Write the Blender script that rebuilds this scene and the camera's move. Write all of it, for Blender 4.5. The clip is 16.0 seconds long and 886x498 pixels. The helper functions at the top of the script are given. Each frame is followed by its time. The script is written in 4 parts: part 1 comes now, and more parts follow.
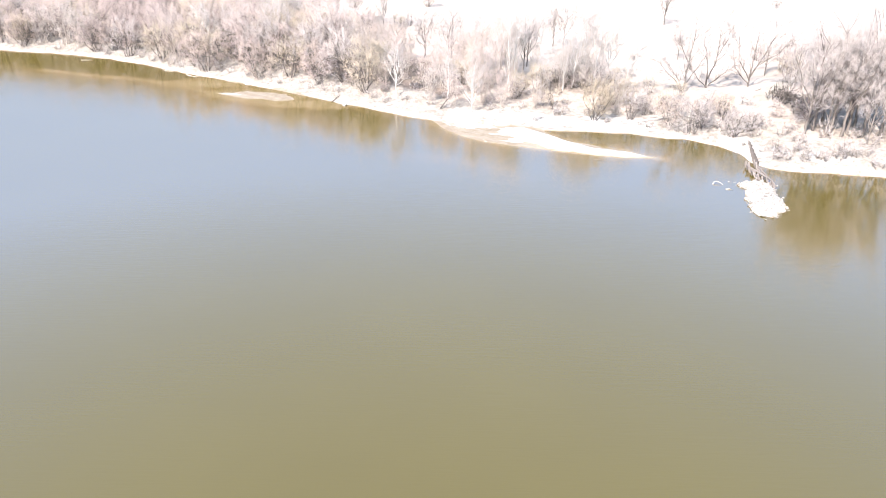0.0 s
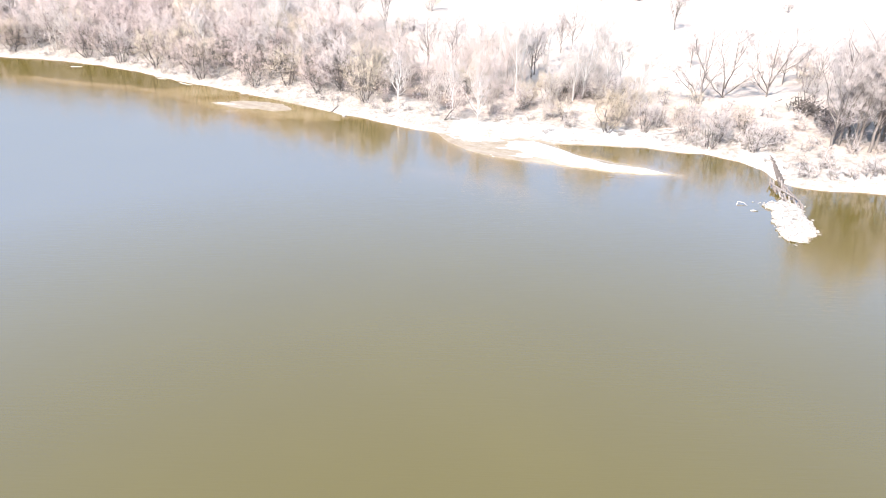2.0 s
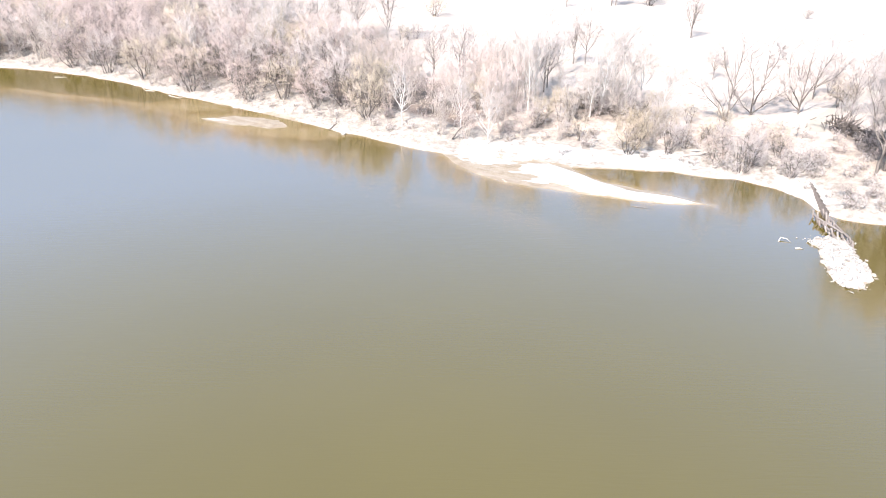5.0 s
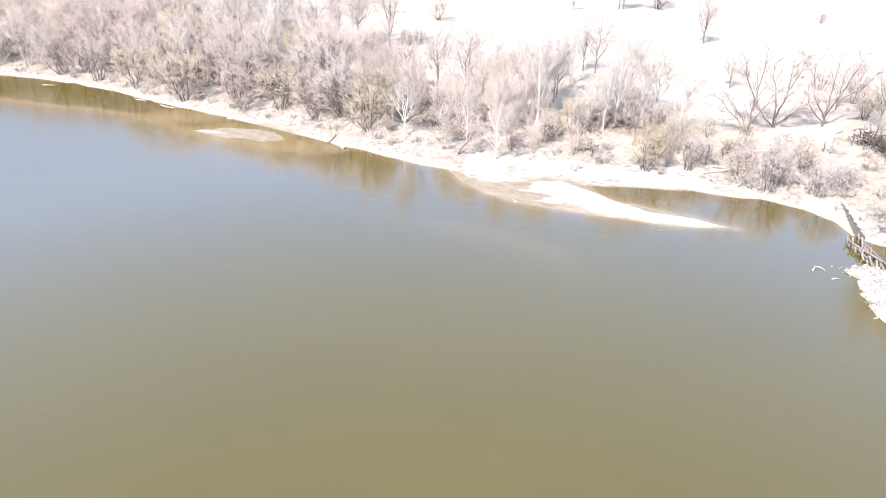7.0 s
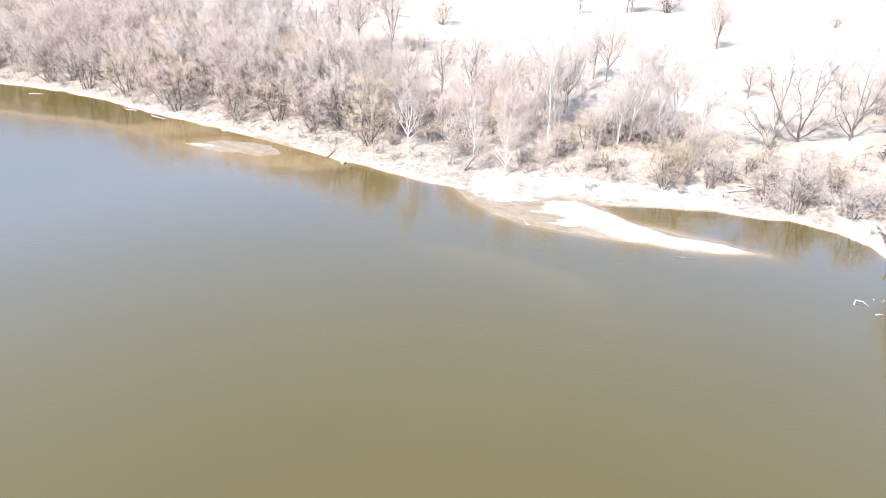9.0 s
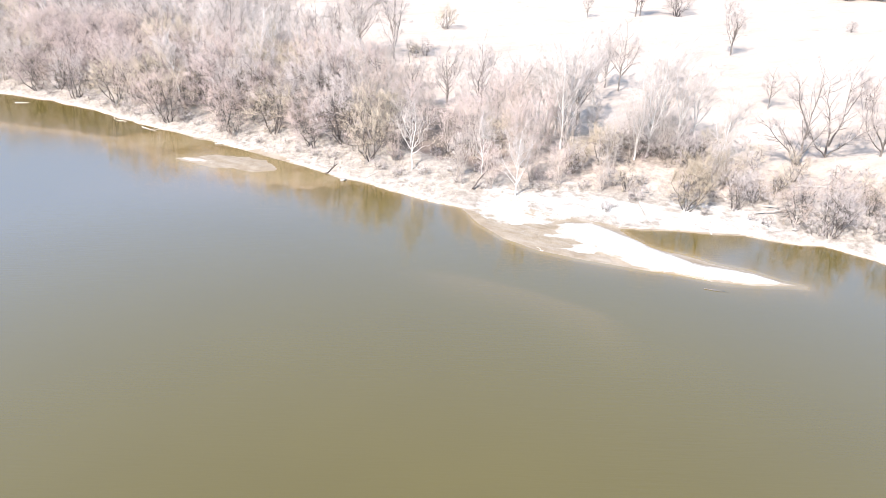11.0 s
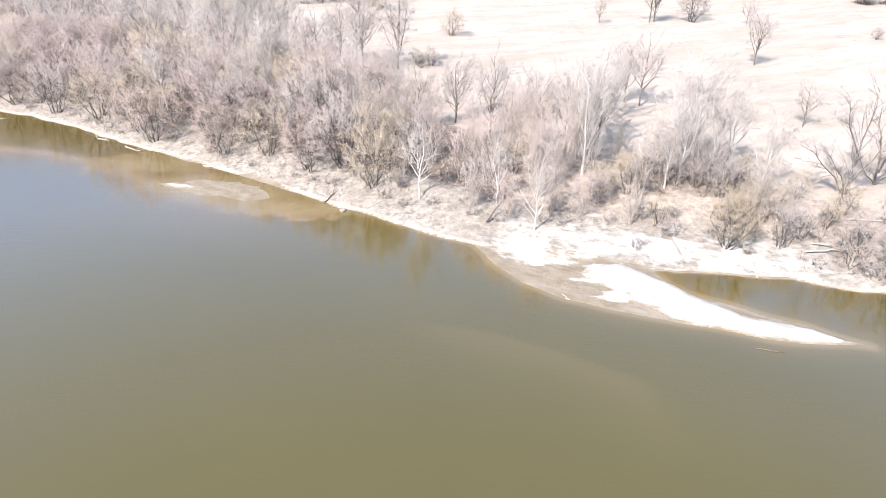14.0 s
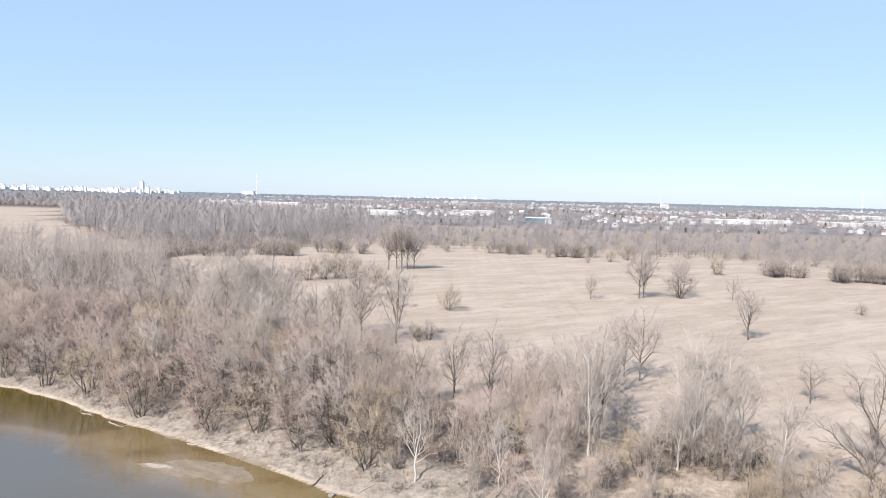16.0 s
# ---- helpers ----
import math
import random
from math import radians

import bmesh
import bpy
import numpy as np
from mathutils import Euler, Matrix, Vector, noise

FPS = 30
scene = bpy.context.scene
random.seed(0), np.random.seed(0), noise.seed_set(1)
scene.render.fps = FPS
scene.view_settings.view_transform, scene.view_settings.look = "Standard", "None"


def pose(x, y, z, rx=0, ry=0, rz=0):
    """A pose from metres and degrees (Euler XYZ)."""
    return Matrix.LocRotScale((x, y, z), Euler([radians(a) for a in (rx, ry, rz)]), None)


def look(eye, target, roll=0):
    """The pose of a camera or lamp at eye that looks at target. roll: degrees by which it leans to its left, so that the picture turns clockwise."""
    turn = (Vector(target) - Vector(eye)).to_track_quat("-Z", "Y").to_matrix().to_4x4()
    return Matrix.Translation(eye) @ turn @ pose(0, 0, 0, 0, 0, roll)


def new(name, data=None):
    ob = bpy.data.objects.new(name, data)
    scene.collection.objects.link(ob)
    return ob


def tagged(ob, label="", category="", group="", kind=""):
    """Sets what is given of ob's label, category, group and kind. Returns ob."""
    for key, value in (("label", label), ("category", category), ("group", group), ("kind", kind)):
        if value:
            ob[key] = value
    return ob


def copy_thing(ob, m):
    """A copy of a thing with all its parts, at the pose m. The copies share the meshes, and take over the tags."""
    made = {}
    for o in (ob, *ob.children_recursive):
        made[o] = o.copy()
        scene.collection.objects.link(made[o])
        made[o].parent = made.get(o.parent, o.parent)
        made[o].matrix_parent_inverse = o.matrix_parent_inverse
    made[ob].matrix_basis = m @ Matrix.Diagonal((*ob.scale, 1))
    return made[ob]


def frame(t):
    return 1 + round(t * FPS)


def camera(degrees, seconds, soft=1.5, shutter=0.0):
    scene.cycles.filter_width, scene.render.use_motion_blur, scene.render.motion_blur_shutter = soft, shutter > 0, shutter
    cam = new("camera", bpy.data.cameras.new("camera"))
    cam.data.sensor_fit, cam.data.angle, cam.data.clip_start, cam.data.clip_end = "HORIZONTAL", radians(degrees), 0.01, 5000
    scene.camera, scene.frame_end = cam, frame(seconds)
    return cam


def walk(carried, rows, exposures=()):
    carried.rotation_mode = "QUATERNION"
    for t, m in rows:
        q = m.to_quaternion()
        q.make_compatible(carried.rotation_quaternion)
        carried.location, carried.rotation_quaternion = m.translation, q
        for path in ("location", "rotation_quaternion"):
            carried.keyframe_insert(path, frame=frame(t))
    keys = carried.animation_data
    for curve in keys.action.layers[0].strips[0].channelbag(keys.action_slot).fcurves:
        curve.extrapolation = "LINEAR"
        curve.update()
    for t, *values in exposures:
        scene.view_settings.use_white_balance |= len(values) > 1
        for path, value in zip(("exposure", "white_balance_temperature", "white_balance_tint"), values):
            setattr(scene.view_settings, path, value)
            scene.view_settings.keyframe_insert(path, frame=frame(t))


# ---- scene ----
cam = camera(65.33, 16.0, soft=0.9)
# seconds, eye, heading, pitch and lean (to the right) in degrees
ROWS = [
    (0, -0.0, 0.0, 32.0, 0.0, -26.895, -0.927),
    (0.5, -0.134, 1.547, 32.003, 0.022, -26.88, -0.948),
    (1, -0.271, 3.096, 32.006, 0.045, -26.866, -0.967),
    (1.5, -0.41, 4.646, 32.009, 0.067, -26.852, -0.987),
    (2, -0.553, 6.197, 32.013, 0.089, -26.839, -1.006),
    (2.5, -0.698, 7.75, 32.017, 0.111, -26.827, -1.024),
    (3, -0.847, 9.304, 32.022, 0.133, -26.815, -1.042),
    (3.5, -0.998, 10.859, 32.027, 0.155, -26.804, -1.059),
    (4, -1.152, 12.416, 32.033, 0.176, -26.793, -1.076),
    (5, -1.468, 15.533, 32.045, 0.22, -26.774, -1.107),
    (6, -1.797, 18.656, 32.059, 0.263, -26.757, -1.137),
    (6.5, -1.965, 20.22, 32.067, 0.285, -26.749, -1.151),
    (7, -2.136, 21.785, 32.075, 0.306, -26.742, -1.165),
    (7.5, -2.31, 23.351, 32.083, 0.327, -26.736, -1.178),
    (8, -2.487, 24.919, 32.092, 0.349, -26.73, -1.19),
    (8.5, -2.667, 26.488, 32.102, 0.37, -26.725, -1.202),
    (9, -2.849, 28.059, 32.111, 0.391, -26.72, -1.213),
    (10, -3.223, 31.204, 32.132, 0.433, -26.713, -1.235),
    (11, -3.609, 34.354, 32.155, 0.475, -26.708, -1.254),
    (11.5, -3.805, 35.932, 32.167, 0.496, -26.707, -1.262),
    (12, -4.005, 37.51, 32.179, 0.517, -26.706, -1.271),
    (12.5, -4.208, 39.09, 32.192, 0.538, -26.705, -1.278),
    (13, -4.413, 40.672, 32.205, 0.558, -26.705, -1.285),
    (13.5, -4.622, 42.255, 32.218, 0.579, -26.706, -1.292),
    (14, -4.833, 43.839, 32.232, 0.599, -26.708, -1.298),
    (14.5, -5.047, 45.424, 32.247, 0.62, -26.71, -1.304),
    (14.6, -5.091, 45.612, 32.28, 0.6, -26.2, -1.331),
    (14.7, -5.135, 45.8, 32.313, 0.58, -24.7, -1.359),
    (14.8, -5.179, 45.988, 32.346, 0.56, -22.5, -1.386),
    (14.9, -5.222, 46.176, 32.379, 0.54, -20.1, -1.413),
    (15.0, -5.266, 46.363, 32.412, 0.52, -17.92, -1.441),
    (15.1, -5.254, 46.408, 32.418, 0.546, -16.2, -1.435),
    (15.2, -5.243, 46.453, 32.424, 0.572, -14.9, -1.428),
    (15.3, -5.231, 46.498, 32.43, 0.598, -14.0, -1.422),
    (15.4, -5.219, 46.543, 32.436, 0.624, -13.2, -1.416),
    (15.5, -5.208, 46.588, 32.442, 0.65, -12.143, -1.41),
    (15.6, -5.175, 46.508, 32.432, 0.691, -10.6, -1.41),
    (15.7, -5.142, 46.428, 32.423, 0.733, -8.7, -1.41),
    (15.8, -5.109, 46.348, 32.413, 0.774, -7.0, -1.41),
    (15.9, -5.076, 46.268, 32.404, 0.815, -5.6, -1.41),
    (16.0, -5.044, 46.187, 32.394, 0.856, -4.661, -1.41),
]
# the plan below is drawn in units of one and a half metres, and laid out at true size at the end
UNIT = 1.5
EXPOSURES = [
    (0.0, 2.03, 6250, 12), (4.0, 1.98, 6200, 12), (9.0, 1.82, 6210, 12), (14.5, 1.53, 6230, 11.7),
    (15.0, 1.43, 6330, 11.5), (15.5, 1.18, 6450, 11), (16.0, 0.93, 6560, 11),
]


def aim(x, y, z, heading, pitch, lean):
    h, p = radians(heading), radians(pitch)
    eye = Vector((x, y, z)) * UNIT
    return look(eye, eye + Vector((-math.sin(h) * math.cos(p), math.cos(h) * math.cos(p), math.sin(p))), -lean)


walk(cam, [(row[0], aim(*row[1:])) for row in ROWS], EXPOSURES)

# ---- light: a clear spring day, sun behind the camera's left shoulder ----
SUN_HEIGHT = 42.0
SUN_FROM = Vector((-0.54, -0.84, 0.0)).normalized()
world = bpy.data.worlds.new("sky")
scene.world = world
world.use_nodes = True
wn = world.node_tree.nodes
sky = wn.new("ShaderNodeTexSky")
sky.sky_type = "NISHITA"
sky.sun_disc = False
sky.sun_elevation = radians(SUN_HEIGHT)
sky.sun_rotation = math.atan2(SUN_FROM.x, SUN_FROM.y)
sky.altitude = 100.0
sky.air_density, sky.dust_density, sky.ozone_density = 1.0, 0.2, 2.2
wn["Background"].inputs["Strength"].default_value = 0.104
haze = wn.new("ShaderNodeMix")
haze.data_type = "RGBA"
haze.inputs[0].default_value = 0.74
haze.inputs[7].default_value = (2.46, 3.54, 4.98, 1)
world.node_tree.links.new(sky.outputs["Color"], haze.inputs[6])
world.node_tree.links.new(haze.outputs[2], wn["Background"].inputs["Color"])
sun = new("sun", bpy.data.lights.new("sun", "SUN"))
sun.data.energy, sun.data.angle, sun.data.color = 4.65, radians(0.55), (1.0, 0.93, 0.84)
sun_at = SUN_FROM * math.cos(radians(SUN_HEIGHT)) + Vector((0, 0, math.sin(radians(SUN_HEIGHT))))
sun.matrix_world = look(sun_at * 200, (0, 0, 0))


# ---- materials ----
def material(name, rough=0.9):
    m = bpy.data.materials.new(name)
    m.use_nodes = True
    b = m.node_tree.nodes["Principled BSDF"]
    b.inputs["Roughness"].default_value = rough
    b.inputs["Specular IOR Level"].default_value = 0.2
    return m, m.node_tree.nodes, m.node_tree.links, b


def noise_node(n, l, scale, detail=4.0, rough=0.6, stretch=None, vector=None):
    t = n.new("ShaderNodeTexNoise")
    t.inputs["Scale"].default_value, t.inputs["Detail"].default_value, t.inputs["Roughness"].default_value = scale, detail, rough
    if vector is None:
        vector = n.new("ShaderNodeTexCoord").outputs["Object"]
    if stretch:
        mp = n.new("ShaderNodeMapping")
        mp.vector_type = "TEXTURE"
        mp.inputs["Scale"].default_value = [1 / v for v in stretch[:3]]
        mp.inputs["Rotation"].default_value[2] = stretch[3] if len(stretch) > 3 else 0.0
        l.new(vector, mp.inputs["Vector"])
        vector = mp.outputs["Vector"]
    l.new(vector, t.inputs["Vector"])
    return t.outputs["Fac"]


def span(n, l, value, lo, hi):
    r = n.new("ShaderNodeMapRange")
    r.inputs["From Min"].default_value, r.inputs["From Max"].default_value = lo, hi
    l.new(value, r.inputs["Value"])
    return r.outputs["Result"]


def mixed(n, l, fac, a, b):
    m = n.new("ShaderNodeMix")
    m.data_type = "RGBA"
    if isinstance(fac, float):
        m.inputs[0].default_value = fac
    else:
        l.new(fac, m.inputs[0])
    for v, s in ((a, m.inputs[6]), (b, m.inputs[7])):
        if isinstance(v, tuple):
            s.default_value = (*v, 1)
        else:
            l.new(v, s)
    return m.outputs[2]


def times(n, l, a, b):
    m = n.new("ShaderNodeMath")
    m.operation = "MULTIPLY"
    for v, s in ((a, m.inputs[0]), (b, m.inputs[1])):
        if isinstance(v, float):
            s.default_value = v
        else:
            l.new(v, s)
    return m.outputs[0]


def bump(n, l, b, height, strength, distance):
    k = n.new("ShaderNodeBump")
    k.inputs["Strength"].default_value, k.inputs["Distance"].default_value = strength, distance
    l.new(height, k.inputs["Height"])
    l.new(k.outputs["Normal"], b.inputs["Normal"])


def attribute(n, name):
    a = n.new("ShaderNodeAttribute")
    a.attribute_name = name
    return a.outputs["Fac"]


def wood(name, dark, light, accent=None, scale=3.0, rough=0.9):
    """Bark or twigs: two browns by grain, shifted a little from plant to plant."""
    m, n, l, b = material(name, rough)
    grain = noise_node(n, l, scale, 5.0, 0.7, (1, 1, 0.35))
    col = mixed(n, l, span(n, l, grain, 0.3, 0.7), dark, light)
    info = n.new("ShaderNodeObjectInfo")
    if accent:
        col = mixed(n, l, span(n, l, info.outputs["Random"], 0.2, 1.0), col, accent)
    l.new(col, b.inputs["Base Color"])
    return m


BARK_GREY = wood("bark_grey", (0.075, 0.062, 0.054), (0.187, 0.160, 0.142), (0.119, 0.101, 0.088))
BARK_WHITE = wood("bark_white", (0.307, 0.286, 0.267), (0.505, 0.482, 0.460), (0.415, 0.393, 0.365), 1.5)
BARK_DARK = wood("bark_dark", (0.043, 0.035, 0.033), (0.124, 0.105, 0.093))
TWIG_GREY = wood("twig_grey", (0.242, 0.210, 0.195), (0.408, 0.357, 0.337), (0.319, 0.279, 0.261), 0.8)
TWIG_PALE = wood("twig_pale", (0.278, 0.242, 0.222), (0.435, 0.385, 0.355), (0.347, 0.304, 0.280), 0.8)
TWIG_BROWN = wood("twig_brown", (0.228, 0.182, 0.158), (0.440, 0.354, 0.307), (0.345, 0.279, 0.240), 0.8)
TWIG_RED = wood("twig_red", (0.223, 0.179, 0.165), (0.410, 0.331, 0.307), (0.313, 0.250, 0.230), 0.8)
TWIG_OLIVE = wood("twig_olive", (0.249, 0.206, 0.159), (0.445, 0.376, 0.298), (0.347, 0.289, 0.225), 0.8)
TWIG_ROSE = wood("twig_rose", (0.265, 0.213, 0.196), (0.465, 0.384, 0.354), (0.367, 0.300, 0.275), 0.8)
TWIG_YELLOW = wood("twig_yellow", (0.226, 0.183, 0.132), (0.370, 0.306, 0.233), (0.297, 0.247, 0.188), 0.8)
# twigs of the distant trees, with a violet-blue cast painted in for haze
TWIG_HAZED = wood("twig_hazed", (0.156, 0.144, 0.148), (0.303, 0.282, 0.290), None, 0.05)
DRIFT = wood("driftwood", (0.246, 0.218, 0.191), (0.419, 0.382, 0.346), None, 6.0)
PILE_WOOD = wood("pile_wood", (0.055, 0.046, 0.043), (0.273, 0.237, 0.214), (0.127, 0.105, 0.096), 5.0)
STRAW = wood("dry_grass", (0.218, 0.180, 0.146), (0.375, 0.320, 0.269), None, 0.7)
# horizon conifers: aerial haze is mixed into the colour as pale blue
HAZED_CONIFER = wood("hazed_conifer", (0.100, 0.118, 0.137), (0.155, 0.173, 0.191), None, 0.02)
FIR = wood("fir_green", (0.027, 0.038, 0.027), (0.055, 0.073, 0.050), None, 0.3)
BARK_PALE = wood("bark_pale", (0.243, 0.200, 0.173), (0.410, 0.359, 0.318), (0.318, 0.270, 0.238))


def stone_material():
    m, n, l, b = material("stone", 0.85)
    col = mixed(n, l, span(n, l, noise_node(n, l, 4.0), 0.35, 0.7), (0.140, 0.128, 0.118), (0.288, 0.274, 0.258))
    info = n.new("ShaderNodeObjectInfo")
    col = mixed(n, l, times(n, l, info.outputs["Random"], 0.6), col, (0.205, 0.179, 0.156))
    l.new(col, b.inputs["Base Color"])
    bump(n, l, b, noise_node(n, l, 12.0), 0.5, 0.03)
    return m


def plain(name, a, c, scale, rough=0.8):
    m, n, l, b = material(name, rough)
    col = mixed(n, l, span(n, l, noise_node(n, l, scale), 0.35, 0.65), a, c)
    l.new(col, b.inputs["Base Color"])
    return m


STONE = stone_material()
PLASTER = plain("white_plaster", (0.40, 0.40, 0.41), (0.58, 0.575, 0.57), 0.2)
CONCRETE = plain("pale_concrete", (0.60, 0.61, 0.63), (0.72, 0.73, 0.74), 0.05)
ROOF_RED = plain("red_tiles", (0.20, 0.135, 0.128), (0.30, 0.21, 0.20), 0.3)
ROOF_GREY = plain("grey_roof", (0.26, 0.26, 0.28), (0.42, 0.42, 0.44), 0.3)
ROOF_PALE = plain("pale_roof", (0.46, 0.47, 0.50), (0.60, 0.61, 0.63), 0.1)
TEAL = plain("teal_cladding", (0.08, 0.15, 0.20), (0.12, 0.20, 0.26), 0.1)
BAND_RED = plain("red_band", (0.46, 0.30, 0.29), (0.53, 0.36, 0.35), 0.2)
BAND_WHITE = plain("white_band", (0.74, 0.74, 0.74), (0.82, 0.82, 0.82), 0.2)
GLASS_DARK = plain("window_glass", (0.05, 0.06, 0.08), (0.10, 0.11, 0.13), 0.5, 0.2)


MOWN = 0.50


def ground_material():
    m, n, l, b = material("ground", 0.95)
    fine = noise_node(n, l, 2.2, 6.0, 0.7)
    coarse = noise_node(n, l, 0.11, 5.0, 0.6)
    rows = noise_node(n, l, 1.0, 6.0, 0.7, (0.03, 0.13, 0.1, MOWN))
    swath = noise_node(n, l, 1.0, 5.0, 0.7, (0.10, 0.42, 0.1, MOWN + 0.05))
    # dry meadow: pale straw with long mown streaks
    grass = mixed(n, l, span(n, l, rows, 0.38, 0.62), (0.268, 0.218, 0.179), (0.357, 0.301, 0.258))
    grass = mixed(n, l, times(n, l, span(n, l, swath, 0.46, 0.68), 0.5), grass, (0.182, 0.143, 0.111))
    grass = mixed(n, l, times(n, l, span(n, l, fine, 0.35, 0.75), 0.5), grass, (0.405, 0.341, 0.293))
    tufty = noise_node(n, l, 1.0, 6.0, 0.75, (0.16, 0.40, 0.1, MOWN - 0.1))
    grass = mixed(n, l, times(n, l, span(n, l, tufty, 0.60, 0.71), 0.85), grass, (0.127, 0.100, 0.079))
    # wood floor: old leaves, reddish undergrowth, toned down for shade between the shrubs
    litter = mixed(n, l, span(n, l, fine, 0.3, 0.7), (0.062, 0.049, 0.042), (0.168, 0.138, 0.116))
    litter = mixed(n, l, times(n, l, span(n, l, coarse, 0.45, 0.7), 0.7), litter, (0.155, 0.103, 0.086))
    # bank: bleached grass and flood debris
    bank = mixed(n, l, span(n, l, noise_node(n, l, 1.1, 6.0, 0.75), 0.36, 0.64), (0.122, 0.104, 0.089), (0.335, 0.298, 0.262))
    bank = mixed(n, l, times(n, l, span(n, l, coarse, 0.4, 0.7), 0.6), bank, (0.223, 0.187, 0.155))
    sand = mixed(n, l, span(n, l, noise_node(n, l, 0.9, 5.0), 0.35, 0.7), (0.305, 0.278, 0.253), (0.400, 0.377, 0.349))
    mud = mixed(n, l, span(n, l, noise_node(n, l, 0.6, 5.0), 0.35, 0.7), (0.154, 0.119, 0.084), (0.219, 0.177, 0.132))
    mud = mixed(n, l, times(n, l, span(n, l, noise_node(n, l, 1.0, 6.0, 0.7, (0.3, 1.1, 0.3, -0.5)), 0.45, 0.65), 0.7), mud, (0.238, 0.206, 0.174))
    # ground under the town, its purplish grey holding the haze of distance
    far = mixed(n, l, span(n, l, noise_node(n, l, 0.012, 5.0, 0.7), 0.4, 0.62), (0.105, 0.100, 0.106), (0.215, 0.195, 0.192))
    ragged = noise_node(n, l, 0.7, 5.0, 0.7)

    def spread(name, lo, hi):
        v = n.new("ShaderNodeMath")
        v.operation = "ADD"
        l.new(attribute(n, name), v.inputs[0])
        l.new(ragged, v.inputs[1])
        return span(n, l, v.outputs[0], lo, hi)

    col = mixed(n, l, spread("wooded", 0.85, 1.2), grass, litter)
    col = mixed(n, l, spread("town", 0.9, 1.15), col, far)
    col = mixed(n, l, spread("track", 0.9, 1.3), col, (0.246, 0.220, 0.182))
    col = mixed(n, l, spread("bank", 0.85, 1.25), col, bank)
    col = mixed(n, l, spread("wet", 0.8, 1.2), col, mud)
    ragged = noise_node(n, l, 1.0, 7.0, 0.7, (0.42, 0.75, 0.3, -0.45))
    col = mixed(n, l, spread("sand", 0.93, 1.07), col, sand)
    l.new(col, b.inputs["Base Color"])
    bump(n, l, b, fine, 0.7, 0.25)
    return m


def water_material():
    """Murky river: an olive body, sandier where it is shallow, under a skin that mirrors."""
    m, n, l, b = material("river_water")
    n.remove(b)
    out = n["Material Output"]
    body = n.new("ShaderNodeBsdfDiffuse")
    tint = mixed(n, l, span(n, l, noise_node(n, l, 0.035, 4.0), 0.3, 0.7), (0.0618, 0.0470, 0.0066), (0.0684, 0.0523, 0.0076))
    murk = attribute(n, "murk")
    tint = mixed(n, l, span(n, l, murk, 0.25, 1.0), (0.1090, 0.0735, 0.0190), tint)
    tint = mixed(n, l, span(n, l, murk, 0.0, 0.5), (0.1593, 0.1192, 0.0528), tint)
    l.new(tint, body.inputs["Color"])
    skin = n.new("ShaderNodeBsdfGlossy")
    skin.inputs["Color"].default_value = (0.95, 0.885, 0.965, 1)
    calm = noise_node(n, l, 1.0, 4.0, 0.65, (0.012, 0.05, 1.0, 0.15))
    gloss = n.new("ShaderNodeMapRange")
    gloss.inputs["From Min"].default_value, gloss.inputs["From Max"].default_value = 0.35, 0.65
    gloss.inputs["To Min"].default_value, gloss.inputs["To Max"].default_value = 0.05, 0.11
    l.new(calm, gloss.inputs["Value"])
    breeze = n.new("ShaderNodeMix")
    breeze.inputs[2].default_value = 0.04
    l.new(attribute(n, "breeze"), breeze.inputs[0])
    l.new(gloss.outputs["Result"], breeze.inputs[3])
    l.new(breeze.outputs[0], skin.inputs["Roughness"])
    waves = n.new("ShaderNodeBump")
    waves.inputs["Strength"].default_value, waves.inputs["Distance"].default_value = 0.38, 0.06
    ripple = noise_node(n, l, 1.0, 3.0, 0.6, (0.4, 4.5, 1.0, 0.0))
    l.new(times(n, l, ripple, span(n, l, noise_node(n, l, 0.02, 3.0), 0.1, 0.75)), waves.inputs["Height"])
    l.new(waves.outputs["Normal"], skin.inputs["Normal"])
    fres = n.new("ShaderNodeFresnel")
    fres.inputs["IOR"].default_value = 1.35
    l.new(waves.outputs["Normal"], fres.inputs["Normal"])
    mix = n.new("ShaderNodeMixShader")
    least = n.new("ShaderNodeMath")
    least.operation = "MINIMUM"
    least.inputs[1].default_value = 0.32
    l.new(times(n, l, fres.outputs[0], 2.45), least.inputs[0])
    l.new(least.outputs[0], mix.inputs["Fac"])
    l.new(body.outputs[0], mix.inputs[1])
    l.new(skin.outputs[0], mix.inputs[2])
    l.new(mix.outputs[0], out.inputs["Surface"])
    return m


GROUND = ground_material()
WATER = water_material()

# ---- lie of the land ----
SHORE = np.array([
    (-900, 420), (-400, 262), (-200, 192), (-130, 167), (-101, 159), (-86.5, 156), (-77, 153), (-64, 146.5), (-55.3, 140.5),
    (-47, 135.7), (-39.5, 131.8), (-30, 126.2), (-22, 120.9), (-17.4, 117.6), (-12.5, 115), (-7.2, 111.6), (-2, 108.6), (5, 106.2),
    (15, 104.0), (22, 104.1), (29, 102.9), (36, 100.8), (40.4, 98.0), (42.1, 94.6), (42.5, 91), (44.0, 88.4), (48.6, 87.4), (58, 85.5),
    (75, 82), (120, 74), (300, 50), (900, 0)])
SPIT = np.array([(-2, 108.6), (-0.3, 105.0), (2.3, 101.2), (6, 98.4), (9.3, 96.9), (14.8, 95.3), (18.6, 94), (22.3, 92.7), (30.3, 92.1),
                 (26.2, 95.1), (21.4, 97.7), (17.6, 100), (16, 102), (15, 105), (5, 109)])
